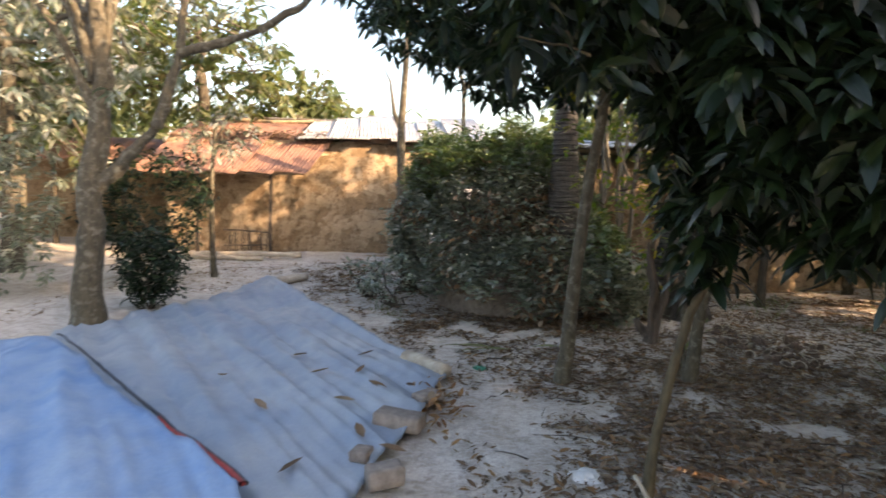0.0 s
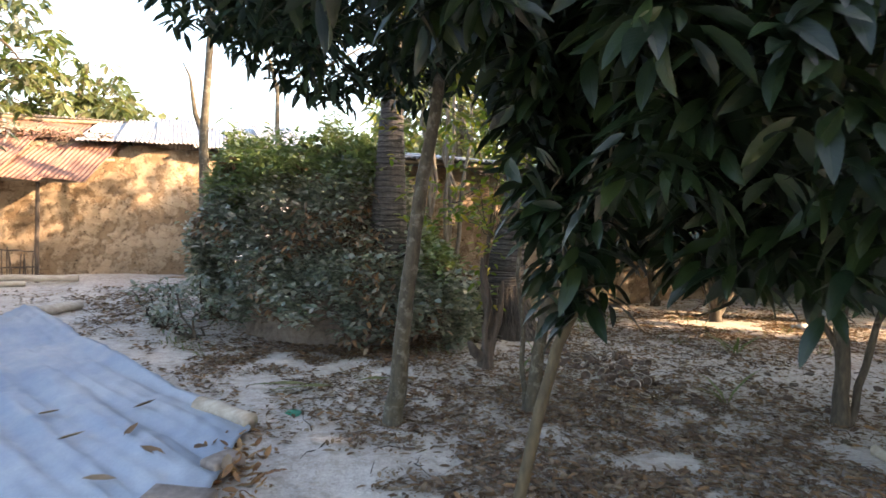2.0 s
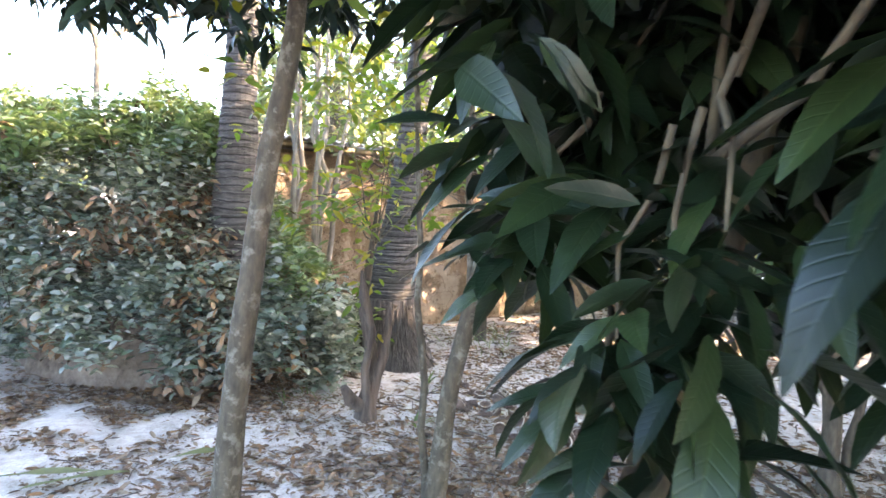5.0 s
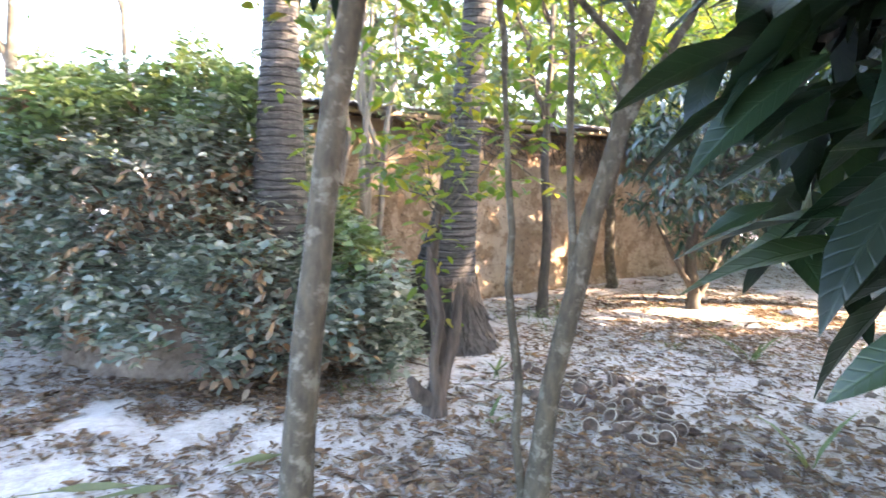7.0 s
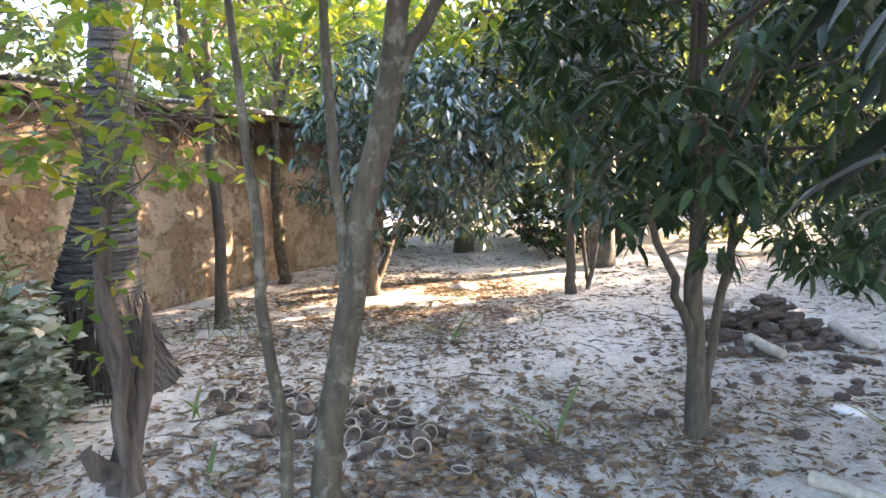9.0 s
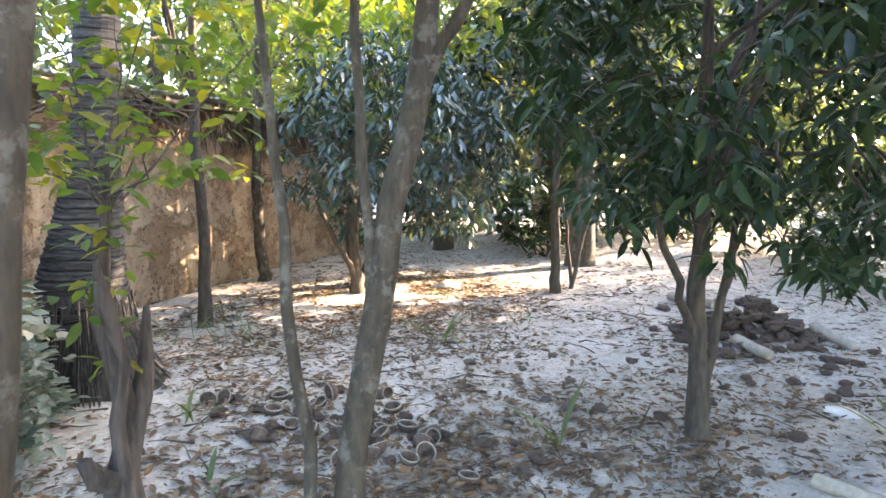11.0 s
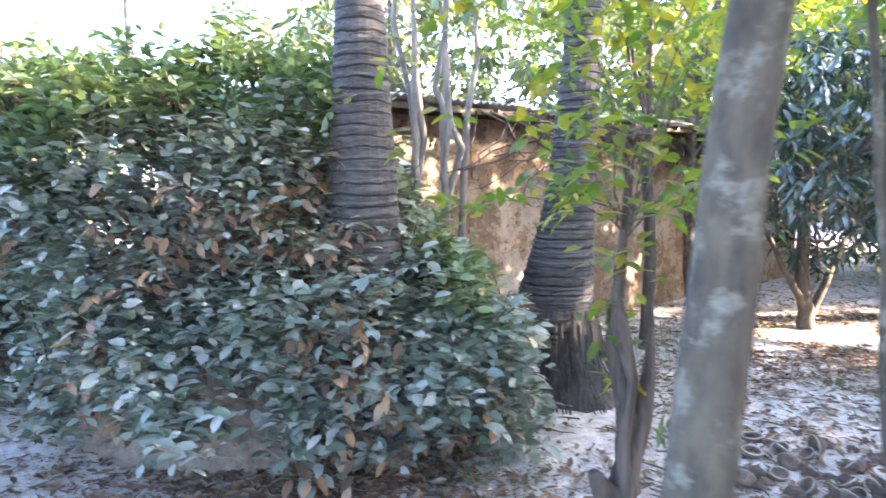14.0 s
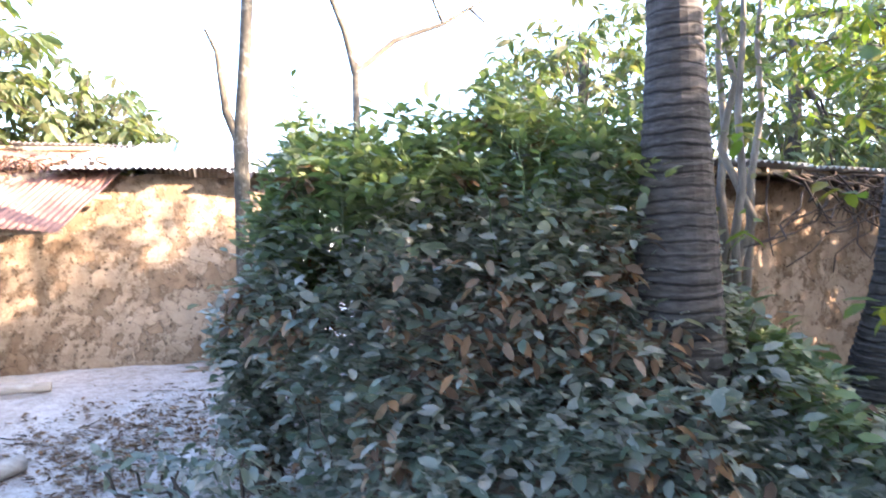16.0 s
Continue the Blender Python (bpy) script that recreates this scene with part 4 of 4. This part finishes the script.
v, f = tube([(q.x + 0.01, q.y + 0.02, gz(q.x, q.y) + 0.185 + 0.02 * noise.noise(q * 3)) for q in hp], [0.015, 0.013, 0.007], 8, 0.12)
part("strip", from_arrays("strip", v, f, RED), hem)
hp = [Vector((-0.60, 3.03, 0)).lerp(Vector((-2.93, 5.79, 0)), t) for t in np.linspace(0, 1, 30)]
v, f = tube([(q.x + 0.012, q.y + 0.015, gz(q.x, q.y) + 0.17 + 0.012 * noise.noise(q * 3)) for q in hp], [0.013, 0.012, 0.009], 7, 0.12)
part("seam", from_arrays("seam", v, f, SEAM), hem, "dark folded seam behind the red strip")


def rubble(name, at, size, label, material, seed, category="stone", turn=0.0, lift=0.0):
    bm = box(-size[0] / 2, -size[1] / 2, 0, size[0] / 2, size[1] / 2, size[2], min(size) * 0.45, min(size) * 0.34, seed)
    bmesh.ops.bevel(bm, geom=[e for e in bm.edges if e.calc_face_angle(0) > 0.8], offset=min(size) * 0.12, segments=1, affect="EDGES")
    ob = new(name, bm_mesh(name, bm, material, True))
    ob.matrix_world = pose(at[0], at[1], gz(at[0], at[1]) + lift, 0, 0, turn)
    return tagged(ob, label, category)


rubble("brick", (0.05, 3.3), (0.19, 0.16, 0.1), "broken brick weighing down the tarpaulin edge", STONE, 31.0, "brick", 15, 0.03)
rubble("brick", (0.1, 4.05), (0.3, 0.16, 0.09), "dusty brick weighing down the tarpaulin edge", STONE, 32.0, "brick", -20, 0.04)
rubble("brick", (0.28, 4.5), (0.2, 0.13, 0.07), "broken brick weighing down the tarpaulin edge", STONE, 33.0, "brick", 40, 0.03)
rubble("stone", (-0.1, 3.55), (0.13, 0.1, 0.06), "small flat stone on the tarpaulin", STONE, 34.0, "stone", 70, 0.04)
lg = thing("log", (0.12, 5.6, gz(0.12, 5.6)), "short pale log holding the tarpaulin corner", "log")
v, f = tube(bend((0, 0, 0.07), (0.33, -0.42, 0.065), 6, 0, 0.006), [0.065, 0.06, 0.058], 12, 0.03)
part("timber", from_arrays("timber", v, f, LOG), lg)
for x, y, dx, dy, r in ((6.69, 4.41, -0.37, -0.26, 0.05), (7.64, 3.83, -0.64, -0.27, 0.05), (8.3, 4.75, 0.25, 0.5, 0.05), (4.25, 3.9, -0.12, -0.3, 0.035)):
    lg = thing("log", (x, y, gz(x, y)), "pale stripped log lying on the ground", "log", "logs on the ground")
    v, f = tube(bend((0, 0, r), (dx, dy, r), 6, 0, 0.008), [r, r * 0.95, r * 0.8], 10, 0.04)
    part("timber", from_arrays("timber", v, f, LOG), lg)
stick = thing("stick", (1.24, 3.04, gz(1.24, 3.04)), "pale split stick leaning by the sapling", "stick")
v, f = tube(bend((0.1, -0.06, 0.0), (0.0, 0.02, 0.16), 5, 0, 0.004), [0.016, 0.010], 7)
part("wood", from_arrays("wood", v, f, LOG), stick)


def crumple(name, at, r, material, label, seed, flat=0.4):
    bm = bmesh.new()
    bmesh.ops.create_icosphere(bm, subdivisions=3, radius=r)
    for v in bm.verts:
        v.co *= 1 + 0.45 * noise.noise(v.co * (3.2 / r) * 0.35 + Vector((seed, 0, 0))) + 0.2 * noise.noise(v.co * (2.6 / r) + Vector((seed, 5, 0)))
        v.co.z = max(-0.3 * r, v.co.z) * flat
    ob = new(name, bm_mesh(name, bm, material))
    ob.matrix_world = pose(at[0], at[1], gz(at[0], at[1]) + 0.2 * r * flat, 0, 0, seed * 50)
    return tagged(ob, label, "litter")


crumple("plastic_bag", (1.12, 3.42), 0.09, PLASTIC, "crumpled white plastic bag on the ground", 1.0, 0.35)
crumple("plastic_bag", (0.85, 2.9), 0.07, PLASTIC, "small crumpled white plastic scrap", 2.0, 0.3)
crumple("plastic_bag", (7.9, 7.77), 0.15, PLASTIC, "white plastic bag lying in the orchard", 3.0, 0.35)
crumple("plastic_bag", (5.38, 3.73), 0.09, PLASTIC, "white plastic scrap between leaves", 4.0, 0.3)
crumple("plastic_scrap", (0.75, 5.5), 0.06, GREENBAG, "green plastic scrap on the ground", 5.0, 0.3)


def lumps(name, centre, spread, count, size, material, label, category, group, heap=0.0):
    """Separate husks or clods, each an uneven hollowed ball."""
    shapes = []
    for s in range(5):
        bm = bmesh.new()
        bmesh.ops.create_icosphere(bm, subdivisions=2, radius=1)
        for v in bm.verts:
            v.co *= 1 + 0.55 * noise.noise(v.co * 1.4 + Vector((s * 7.3, 0, 0))) + 0.35 * noise.noise(v.co * 3.3 + Vector((s * 3.1, 4, 0)))
            v.co.z *= 0.55
            if s % 2 and v.co.z > 0.35:
                v.co.z -= 0.5
        shapes.append(bm_mesh(name, bm, material))
    for k in range(count):
        x, y = centre[0] + rng.normal(0, spread[0]), centre[1] + rng.normal(0, spread[1])
        r = size * rng.uniform(0.5, 1.2)
        ob = new(name, shapes[k % 5])
        top = heap * math.exp(-((x - centre[0]) / spread[0]) ** 2 - ((y - centre[1]) / spread[1]) ** 2)
        ob.matrix_world = pose(x, y, gz(x, y) + 0.35 * r + top * (k % 3) / 2, rng.normal(0, 20) * (heap > 0), 0, rng.uniform(0, 360)) @ Matrix.Scale(r, 4)
        tagged(ob, label, category, group)


def shells(centre, spread, count):
    """Halved coconut shells: a thick dark bowl with a pale cut rim, each lying at its own tilt."""
    seg, prof = 14, [(0.0, -0.05), (0.03, -0.042), (0.047, -0.02), (0.052, 0.0), (0.045, 0.0), (0.04, -0.018), (0.025, -0.034), (0.0, -0.04)]
    vs = [(r * math.cos(a), r * math.sin(a), z) for r, z in prof for a in np.linspace(0, 2 * math.pi, seg, endpoint=False)]
    fs = [(i * seg + j, i * seg + (j + 1) % seg, (i + 1) * seg + (j + 1) % seg, (i + 1) * seg + j) for i in range(len(prof) - 1) for j in range(seg)]
    bowl = from_arrays("shell", vs, fs, HUSK)
    v, f = tube([(0.0485 * math.cos(a), 0.0485 * math.sin(a), 0.001) for a in np.linspace(0, 2 * math.pi, 19)], [0.004, 0.004], 5, 0, False)
    ring = from_arrays("rim", v, f, LOG)
    for k in range(count):
        x, y = centre[0] + rng.normal(0, spread[0]), centre[1] + rng.normal(0, spread[1])
        ob = new("coconut_shell", bowl)
        ob.matrix_world = pose(x, y, gz(x, y) + 0.035, rng.normal(15, 32), rng.normal(0, 25), rng.uniform(0, 360)) @ Matrix.Scale(rng.uniform(0.75, 1.15), 4)
        tagged(ob, "halved brown coconut shell with a pale rim on the sand", "coconut shell", "coconut shells")
        part("rim", ring, ob, "pale cut rim")


shells((3.72, 6.05), (0.26, 0.42), 34)
lumps("coconut_husk", (3.72, 6.05), (0.3, 0.42), 46, 0.046, HUSK, "dry brown coconut husk on the ground", "husk", "coconut husks")
lumps("coconut_husk", (7.3, 4.35), (0.42, 0.28), 150, 0.07, HUSK, "dry brown coconut husk heaped in the orchard", "husk", "heaped coconut husks", 0.3)
lumps("coconut_husk", (6.3, 4.1), (0.9, 0.5), 45, 0.05, HUSK, "dry brown coconut husk on the ground", "husk", "strewn coconut husks")
lumps("soil_clod", (4.2, 5.9), (1.3, 0.8), 40, 0.035, CLOD, "small dry clod of soil", "clod", "scattered clods")


# ---- small plants ----
def blades(name, at, n, height, label, spread=0.12, width=0.03, seed=0, droop=0.35, wide=0.7):
    ob = thing(name, (at[0], at[1], gz(*at)), label, "plant", "small plants")
    for k in range(n):
        a, splay = rng.uniform(0, 6.28), wide * rng.uniform(0.3, 1.3)
        w = np.array([[math.cos(a) * splay, math.sin(a) * splay, 1.0]])
        v, f = leaf_arrays([(rng.normal(0, spread * 0.3), rng.normal(0, spread * 0.3), -0.02)], w, height * rng.uniform(0.6, 1.1), width, droop, 0.3, np.array([[-math.cos(a), -math.sin(a), 0.6]]))
        part("blade", from_arrays("blade", v, f, L_GRASS), ob)
    return ob


blades("palm_seedling", (4.12, 5.06), 5, 0.42, "young coconut seedling with folded blades", 0.05, 0.032, droop=0.55)
blades("palm_seedling", (5.57, 6.55), 8, 0.5, "young coconut seedling with arching blades", 0.1, 0.03, droop=0.6)
blades("palm_seedling", (2.87, 6.24), 4, 0.3, "small green sprout in the sand", 0.04, 0.03, droop=0.5)
blades("palm_seedling", (3.3, 6.9), 4, 0.3, "small green sprout in the sand", 0.05, 0.03, droop=0.5)
blades("palm_seedling", (5.0, 3.5), 5, 0.4, "small green sprout in the sand", 0.05, 0.03, droop=0.5)
frond = thing("fallen_frond", (1.0, 6.1, gz(1.0, 6.1) + 0.03), "long green palm blade lying on the sand", "leaf")
for k, (dx, dy, az) in enumerate(((0.0, 0.0, 2.9), (0.12, -0.05, 3.15), (0.3, 0.06, 0.1))):
    v, f = leaf_arrays([(dx, dy, 0.01)], [(math.cos(az), math.sin(az), 0.06)], 0.6 - 0.1 * k, 0.07, 0.08, 0.25, np.array([[0.1, 0.1, 1]]), True)
    part("blade", from_arrays("blade", v, f, L_GRASS), frond)
for x, y in ((4.6, 8.0), (4.9, 8.3), (4.4, 8.4), (5.2, 8.6), (6.2, 7.6), (5.3, 7.2), (0.1, 7.6), (-0.2, 8.0), (7.2, 7.4), (6.6, 6.2), (2.3, 7.0), (6.5, 8.4)):
    blades("grass_tuft", (x, y), 14, 0.34 if 4.2 < x < 5.4 and y > 7.9 else 0.18, "tuft of dry green grass", 0.4, 0.012, droop=0.5, wide=0.8)

basin = thing("cement_basin", (12.2, 3.45, gz(12.2, 3.45)), "grey cement basin at the orchard edge", "basin")
part("wall", bm_mesh("wall", box(-0.28, -0.28, -0.05, 0.28, 0.28, 0.5, 0.14, 0.012, 4.0), CEMENT), basin)
part("rim", bm_mesh("rim", box(-0.31, -0.31, 0.5, 0.31, 0.31, 0.56, 0.2, 0.008, 5.0), CEMENT), basin)

# ---- fallen leaves ----
n = 80000
fx = np.concatenate([rng.uniform(-4.5, 14, n // 2), rng.normal(3.5, 2.6, n - n // 2), rng.normal(6.6, 1.3, 16000), rng.normal(2.6, 1.0, 26000), rng.normal(1.2, 0.9, 15000), rng.normal(-0.7, 0.8, 10000)])
fy = np.concatenate([rng.uniform(0.5, 12, n // 2), rng.normal(5.6, 2.4, n - n // 2), rng.normal(7.8, 0.8, 16000), rng.normal(4.3, 1.1, 26000), rng.normal(7.25, 0.4, 15000), rng.normal(10.2, 0.9, 10000)])
ok = np.array([noise.noise(Vector((x * 0.8, y * 0.8, 3))) + 0.6 * noise.noise(Vector((x * 3, y * 3, 6))) + 0.18 * (x > 1.0) > -0.35 + 0.6 * rng.random() for x, y in zip(fx, fy)])
ok &= ~((fx < 0.45) & (fy < 9.2) & (fy < 5.2 - 1.77 * (fx - 0.45)) & (fx > -4))
fx, fy = fx[ok], fy[ok]
fz = np.array([gz(x, y) for x, y in zip(fx, fy)]) + 0.008
a = rng.uniform(0, 6.28, len(fx))
way = np.stack([np.cos(a), np.sin(a), rng.normal(0.03, 0.08, len(fx))], 1)
up = np.stack([rng.normal(0, 0.3, len(fx)), rng.normal(0, 0.3, len(fx)), np.ones(len(fx))], 1)
ln = 0.018 + 0.075 * rng.random(len(fx)) ** 3
v, f = leaf_arrays(np.stack([fx, fy, fz], 1), way, ln, ln * 0.36, -0.12, 0.5, up)
tagged(new("fallen_leaves", from_arrays("fallen_leaves", v, f, L_DRY)), "brown dry leaves scattered over the ground", "leaves", kind="stuff")
for k, (x, y) in enumerate(((-0.62, 5.0), (-0.25, 4.9), (-0.75, 4.2), (-0.2, 4.35), (-1.1, 3.75), (-0.85, 5.6), (-0.5, 3.3), (-0.1, 3.75), (0.15, 3.6), (0.2, 4.75), (-1.3, 5.0), (-0.3, 5.6), (0.3, 4.3), (0.0, 4.6))):
    v, f = leaf_arrays([(0, 0, 0)], [(1, 0, 0.05)], 0.16, 0.06, -0.2, 0.5, np.array([[0.1, 0.2, 1]]))
    o = new("dry_leaf", from_arrays("dry_leaf", v, f, L_DRY))
    o.matrix_world = pose(x, y, gz(x, y) + 0.085, 0, 0, 67 * k)
    tagged(o, "curled brown leaf lying on the tarpaulin", "leaf", "leaves on the tarpaulin")

n = 120
px, py = rng.normal(0.36, 0.09, n), rng.normal(4.45, 0.3, n)
at = np.stack([px, py, np.array([gz(x, y) for x, y in zip(px, py)]) + rng.uniform(0.01, 0.06, n)], 1)
a = rng.uniform(0, 6.28, n)
ln = rng.uniform(0.04, 0.1, n)
v, f = leaf_arrays(at, np.stack([np.cos(a), np.sin(a), rng.normal(0.1, 0.25, n)], 1), ln, ln * 0.4, -0.2, 0.5)
tagged(new("leaf_drift", from_arrays("leaf_drift", v, f, L_RUST)), "drift of rust-brown leaves against the tarpaulin edge", "leaves", kind="stuff")

bits = []
for k in range(650):
    x, y = rng.uniform(-2, 10), rng.uniform(1.0, 11)
    if x < 0.5 and y < 9.3:
        continue
    a, ln = rng.uniform(0, 6.28), rng.uniform(0.08, 0.4)
    e = (x + ln * math.cos(a), y + ln * math.sin(a))
    bits.append(tube(bend((x, y, gz(x, y) + 0.008), (*e, gz(*e) + 0.012), 4, 0.01, 0.01), [rng.uniform(0.003, 0.008), 0.002], 4))
v, f = joined(bits)
tagged(new("fallen_twigs", from_arrays("fallen_twigs", v, f, BARK_OLD)), "thin dry twigs strewn over the ground", "twigs", kind="stuff")

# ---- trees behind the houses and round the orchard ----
# Trees with y below 1 are unseen, added to block the low sun.
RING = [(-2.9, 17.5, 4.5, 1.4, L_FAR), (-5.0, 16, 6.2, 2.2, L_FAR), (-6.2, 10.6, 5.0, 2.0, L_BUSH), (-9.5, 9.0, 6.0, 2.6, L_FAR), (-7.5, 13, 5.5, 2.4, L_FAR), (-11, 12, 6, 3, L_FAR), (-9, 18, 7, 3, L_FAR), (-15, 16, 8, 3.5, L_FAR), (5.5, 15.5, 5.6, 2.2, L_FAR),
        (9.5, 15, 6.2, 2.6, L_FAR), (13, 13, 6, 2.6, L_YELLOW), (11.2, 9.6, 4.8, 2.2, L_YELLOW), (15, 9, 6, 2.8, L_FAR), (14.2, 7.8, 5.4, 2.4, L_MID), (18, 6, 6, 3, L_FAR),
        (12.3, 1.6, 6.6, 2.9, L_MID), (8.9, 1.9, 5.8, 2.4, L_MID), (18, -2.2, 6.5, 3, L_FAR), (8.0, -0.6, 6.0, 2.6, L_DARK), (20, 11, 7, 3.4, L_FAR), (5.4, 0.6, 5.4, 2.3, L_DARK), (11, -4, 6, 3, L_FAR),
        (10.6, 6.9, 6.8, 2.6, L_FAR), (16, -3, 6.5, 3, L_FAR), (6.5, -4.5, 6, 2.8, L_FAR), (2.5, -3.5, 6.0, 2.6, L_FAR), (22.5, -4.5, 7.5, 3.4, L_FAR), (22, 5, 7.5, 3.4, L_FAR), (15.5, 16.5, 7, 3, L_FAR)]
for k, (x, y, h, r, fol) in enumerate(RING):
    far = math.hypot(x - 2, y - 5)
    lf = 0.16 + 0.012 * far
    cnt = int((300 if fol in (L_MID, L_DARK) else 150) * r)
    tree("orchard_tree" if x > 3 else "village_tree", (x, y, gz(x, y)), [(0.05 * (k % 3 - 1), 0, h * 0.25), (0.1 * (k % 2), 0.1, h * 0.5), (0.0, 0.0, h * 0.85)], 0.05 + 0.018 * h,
         (0, 0, h * 0.68), (r, r, h * 0.36), cnt, 8, (lf, lf * 0.36), BARK_DARK if k % 2 else BARK, fol, "leafy tree of the orchard ring, the southern ones added for shade" if x > 3 else "tall thin-leaved tree behind the huts", "background trees", 6, 0.35, seed=40.0 + k, shell=0.35, gaps=0.38)

for k, (x, y, r, h) in enumerate(((11.5, 7.9, 0.9, 0.8), (12.8, 8.6, 1.2, 1.0), (14.0, 4.2, 1.1, 0.9), (15.5, 6.0, 1.4, 1.2), (11.0, 11.2, 1.1, 1.1), (16.5, 8.0, 1.5, 1.3), (13.5, 10.5, 1.2, 1.1), (15.0, 2.0, 1.3, 1.0), (11.2, 3.3, 0.8, 0.7), (17.5, 4.0, 1.5, 1.4))):
    shrub("bush", (x, y, gz(x, y)), (0, 0, h * 0.95), (r, r, h), int(170 * r), (0.2, 0.08), L_FAR if k % 2 else L_MID, "green bush at the far edge of the orchard", 60.0 + k, 6)

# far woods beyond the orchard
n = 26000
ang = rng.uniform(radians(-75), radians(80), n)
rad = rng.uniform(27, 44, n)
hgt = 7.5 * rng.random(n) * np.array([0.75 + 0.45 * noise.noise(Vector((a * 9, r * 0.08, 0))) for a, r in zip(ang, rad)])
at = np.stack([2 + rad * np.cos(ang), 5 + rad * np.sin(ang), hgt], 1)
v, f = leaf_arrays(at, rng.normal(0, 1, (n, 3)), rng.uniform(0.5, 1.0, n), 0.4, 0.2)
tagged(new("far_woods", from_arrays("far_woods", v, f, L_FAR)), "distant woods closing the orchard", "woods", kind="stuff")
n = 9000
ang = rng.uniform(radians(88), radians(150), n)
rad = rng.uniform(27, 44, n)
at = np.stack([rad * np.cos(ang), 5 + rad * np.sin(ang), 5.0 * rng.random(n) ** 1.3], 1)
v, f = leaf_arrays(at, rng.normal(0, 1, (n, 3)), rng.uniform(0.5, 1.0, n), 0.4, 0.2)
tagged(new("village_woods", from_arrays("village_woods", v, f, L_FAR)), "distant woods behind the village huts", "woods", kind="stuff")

# bare trees by the hut and thin stems by the house
bare = thing("bare_tree", (-0.08, 11.4, gz(-0.08, 11.4)), "bare forked tree with pale lit bark", "tree", "bare trees")
v, f = tube([(0, 0, -0.1), (0.02, 0, 1.2), (0.0, 0, 2.4), (0.05, 0, 3.2), (0.1, 0, 4.2), (0.2, 0, 5.5)], [0.085, 0.075, 0.07, 0.055, 0.05, 0.04], 9, 0.05)
part("trunk", from_arrays("trunk", v, f, BARK), bare)
v, f = tube([(0.0, 0, 2.35), (-0.12, 0, 2.65), (-0.2, 0.02, 3.2), (-0.3, 0.03, 3.4)], [0.05, 0.04, 0.02, 0.01], 7, 0.05)
part("limb", from_arrays("limb", v, f, BARK), bare)
bare = thing("bare_tree", (1.0, 11.6, gz(1.0, 11.6)), "bare tree with crooked dry branches", "tree", "bare trees")
for line, r in (([(0, 0, -0.1), (0.02, 0, 1.5), (0.0, 0, 3.3)], [0.06, 0.05, 0.035]), ([(0, 0, 3.2), (-0.1, 0, 3.6), (-0.3, 0, 4.1), (-0.42, 0, 4.4)], [0.035, 0.025, 0.012]),
                ([(0, 0, 3.2), (0.4, 0, 3.55), (0.9, 0, 3.75), (1.5, 0.1, 4.15)], [0.035, 0.025, 0.012]), ([(0.9, 0, 3.75), (0.75, 0, 4.1), (0.8, 0, 4.4)], [0.016, 0.006]), ([(1.2, 0.05, 3.95), (1.35, 0, 3.8)], [0.014, 0.006])):
    v, f = tube(line, r, 7, 0.06)
    part("limb", from_arrays("limb", v, f, BARK), bare)
thin = thing("thin_stemmed_tree", (2.86, 8.62, gz(2.86, 8.62)), "clump of thin grey stems with sparse leaves against the mud wall", "tree")
tips = []
for k in range(7):
    a = (rng.normal(0, 0.12), rng.normal(0, 0.06), -0.05)
    e = (a[0] * 2.2 + rng.normal(0, 0.2), a[1] * 2 + rng.normal(0, 0.12), rng.uniform(3.2, 4.6))
    v, f = tube(bend(a, e, 10, 0, 0.04), [0.035, 0.026, 0.01], 7, 0.05)
    part("stem", from_arrays("stem", v, f, BARK_PALE), thin)
    tips += [np.array(a) + (np.array(e) - np.array(a)) * t + rng.normal(0, 0.28, 3) for t in rng.uniform(0.62, 1.05, 26)]
p, w = whorls(tips, 4, 0.09, 0.2)
leaves("foliage", p, w, 0.09 * rng.uniform(0.6, 1.2, len(p)), 0.035, L_FAR, thin, 0.2, "stuff")
dry = [tube(bend((rng.uniform(0.2, 1.6), -0.1, 1.95), (rng.uniform(-0.1, 1.9), rng.uniform(-0.5, -0.2), rng.uniform(1.35, 1.9)), 6, -0.05, 0.04), [0.01, 0.004], 4) for k in range(40)]
v, f = joined(dry)
part("dry_brush", from_arrays("dry_brush", v, f, BARK_OLD), thin, "tangle of dry grey twigs")["kind"] = "stuff"
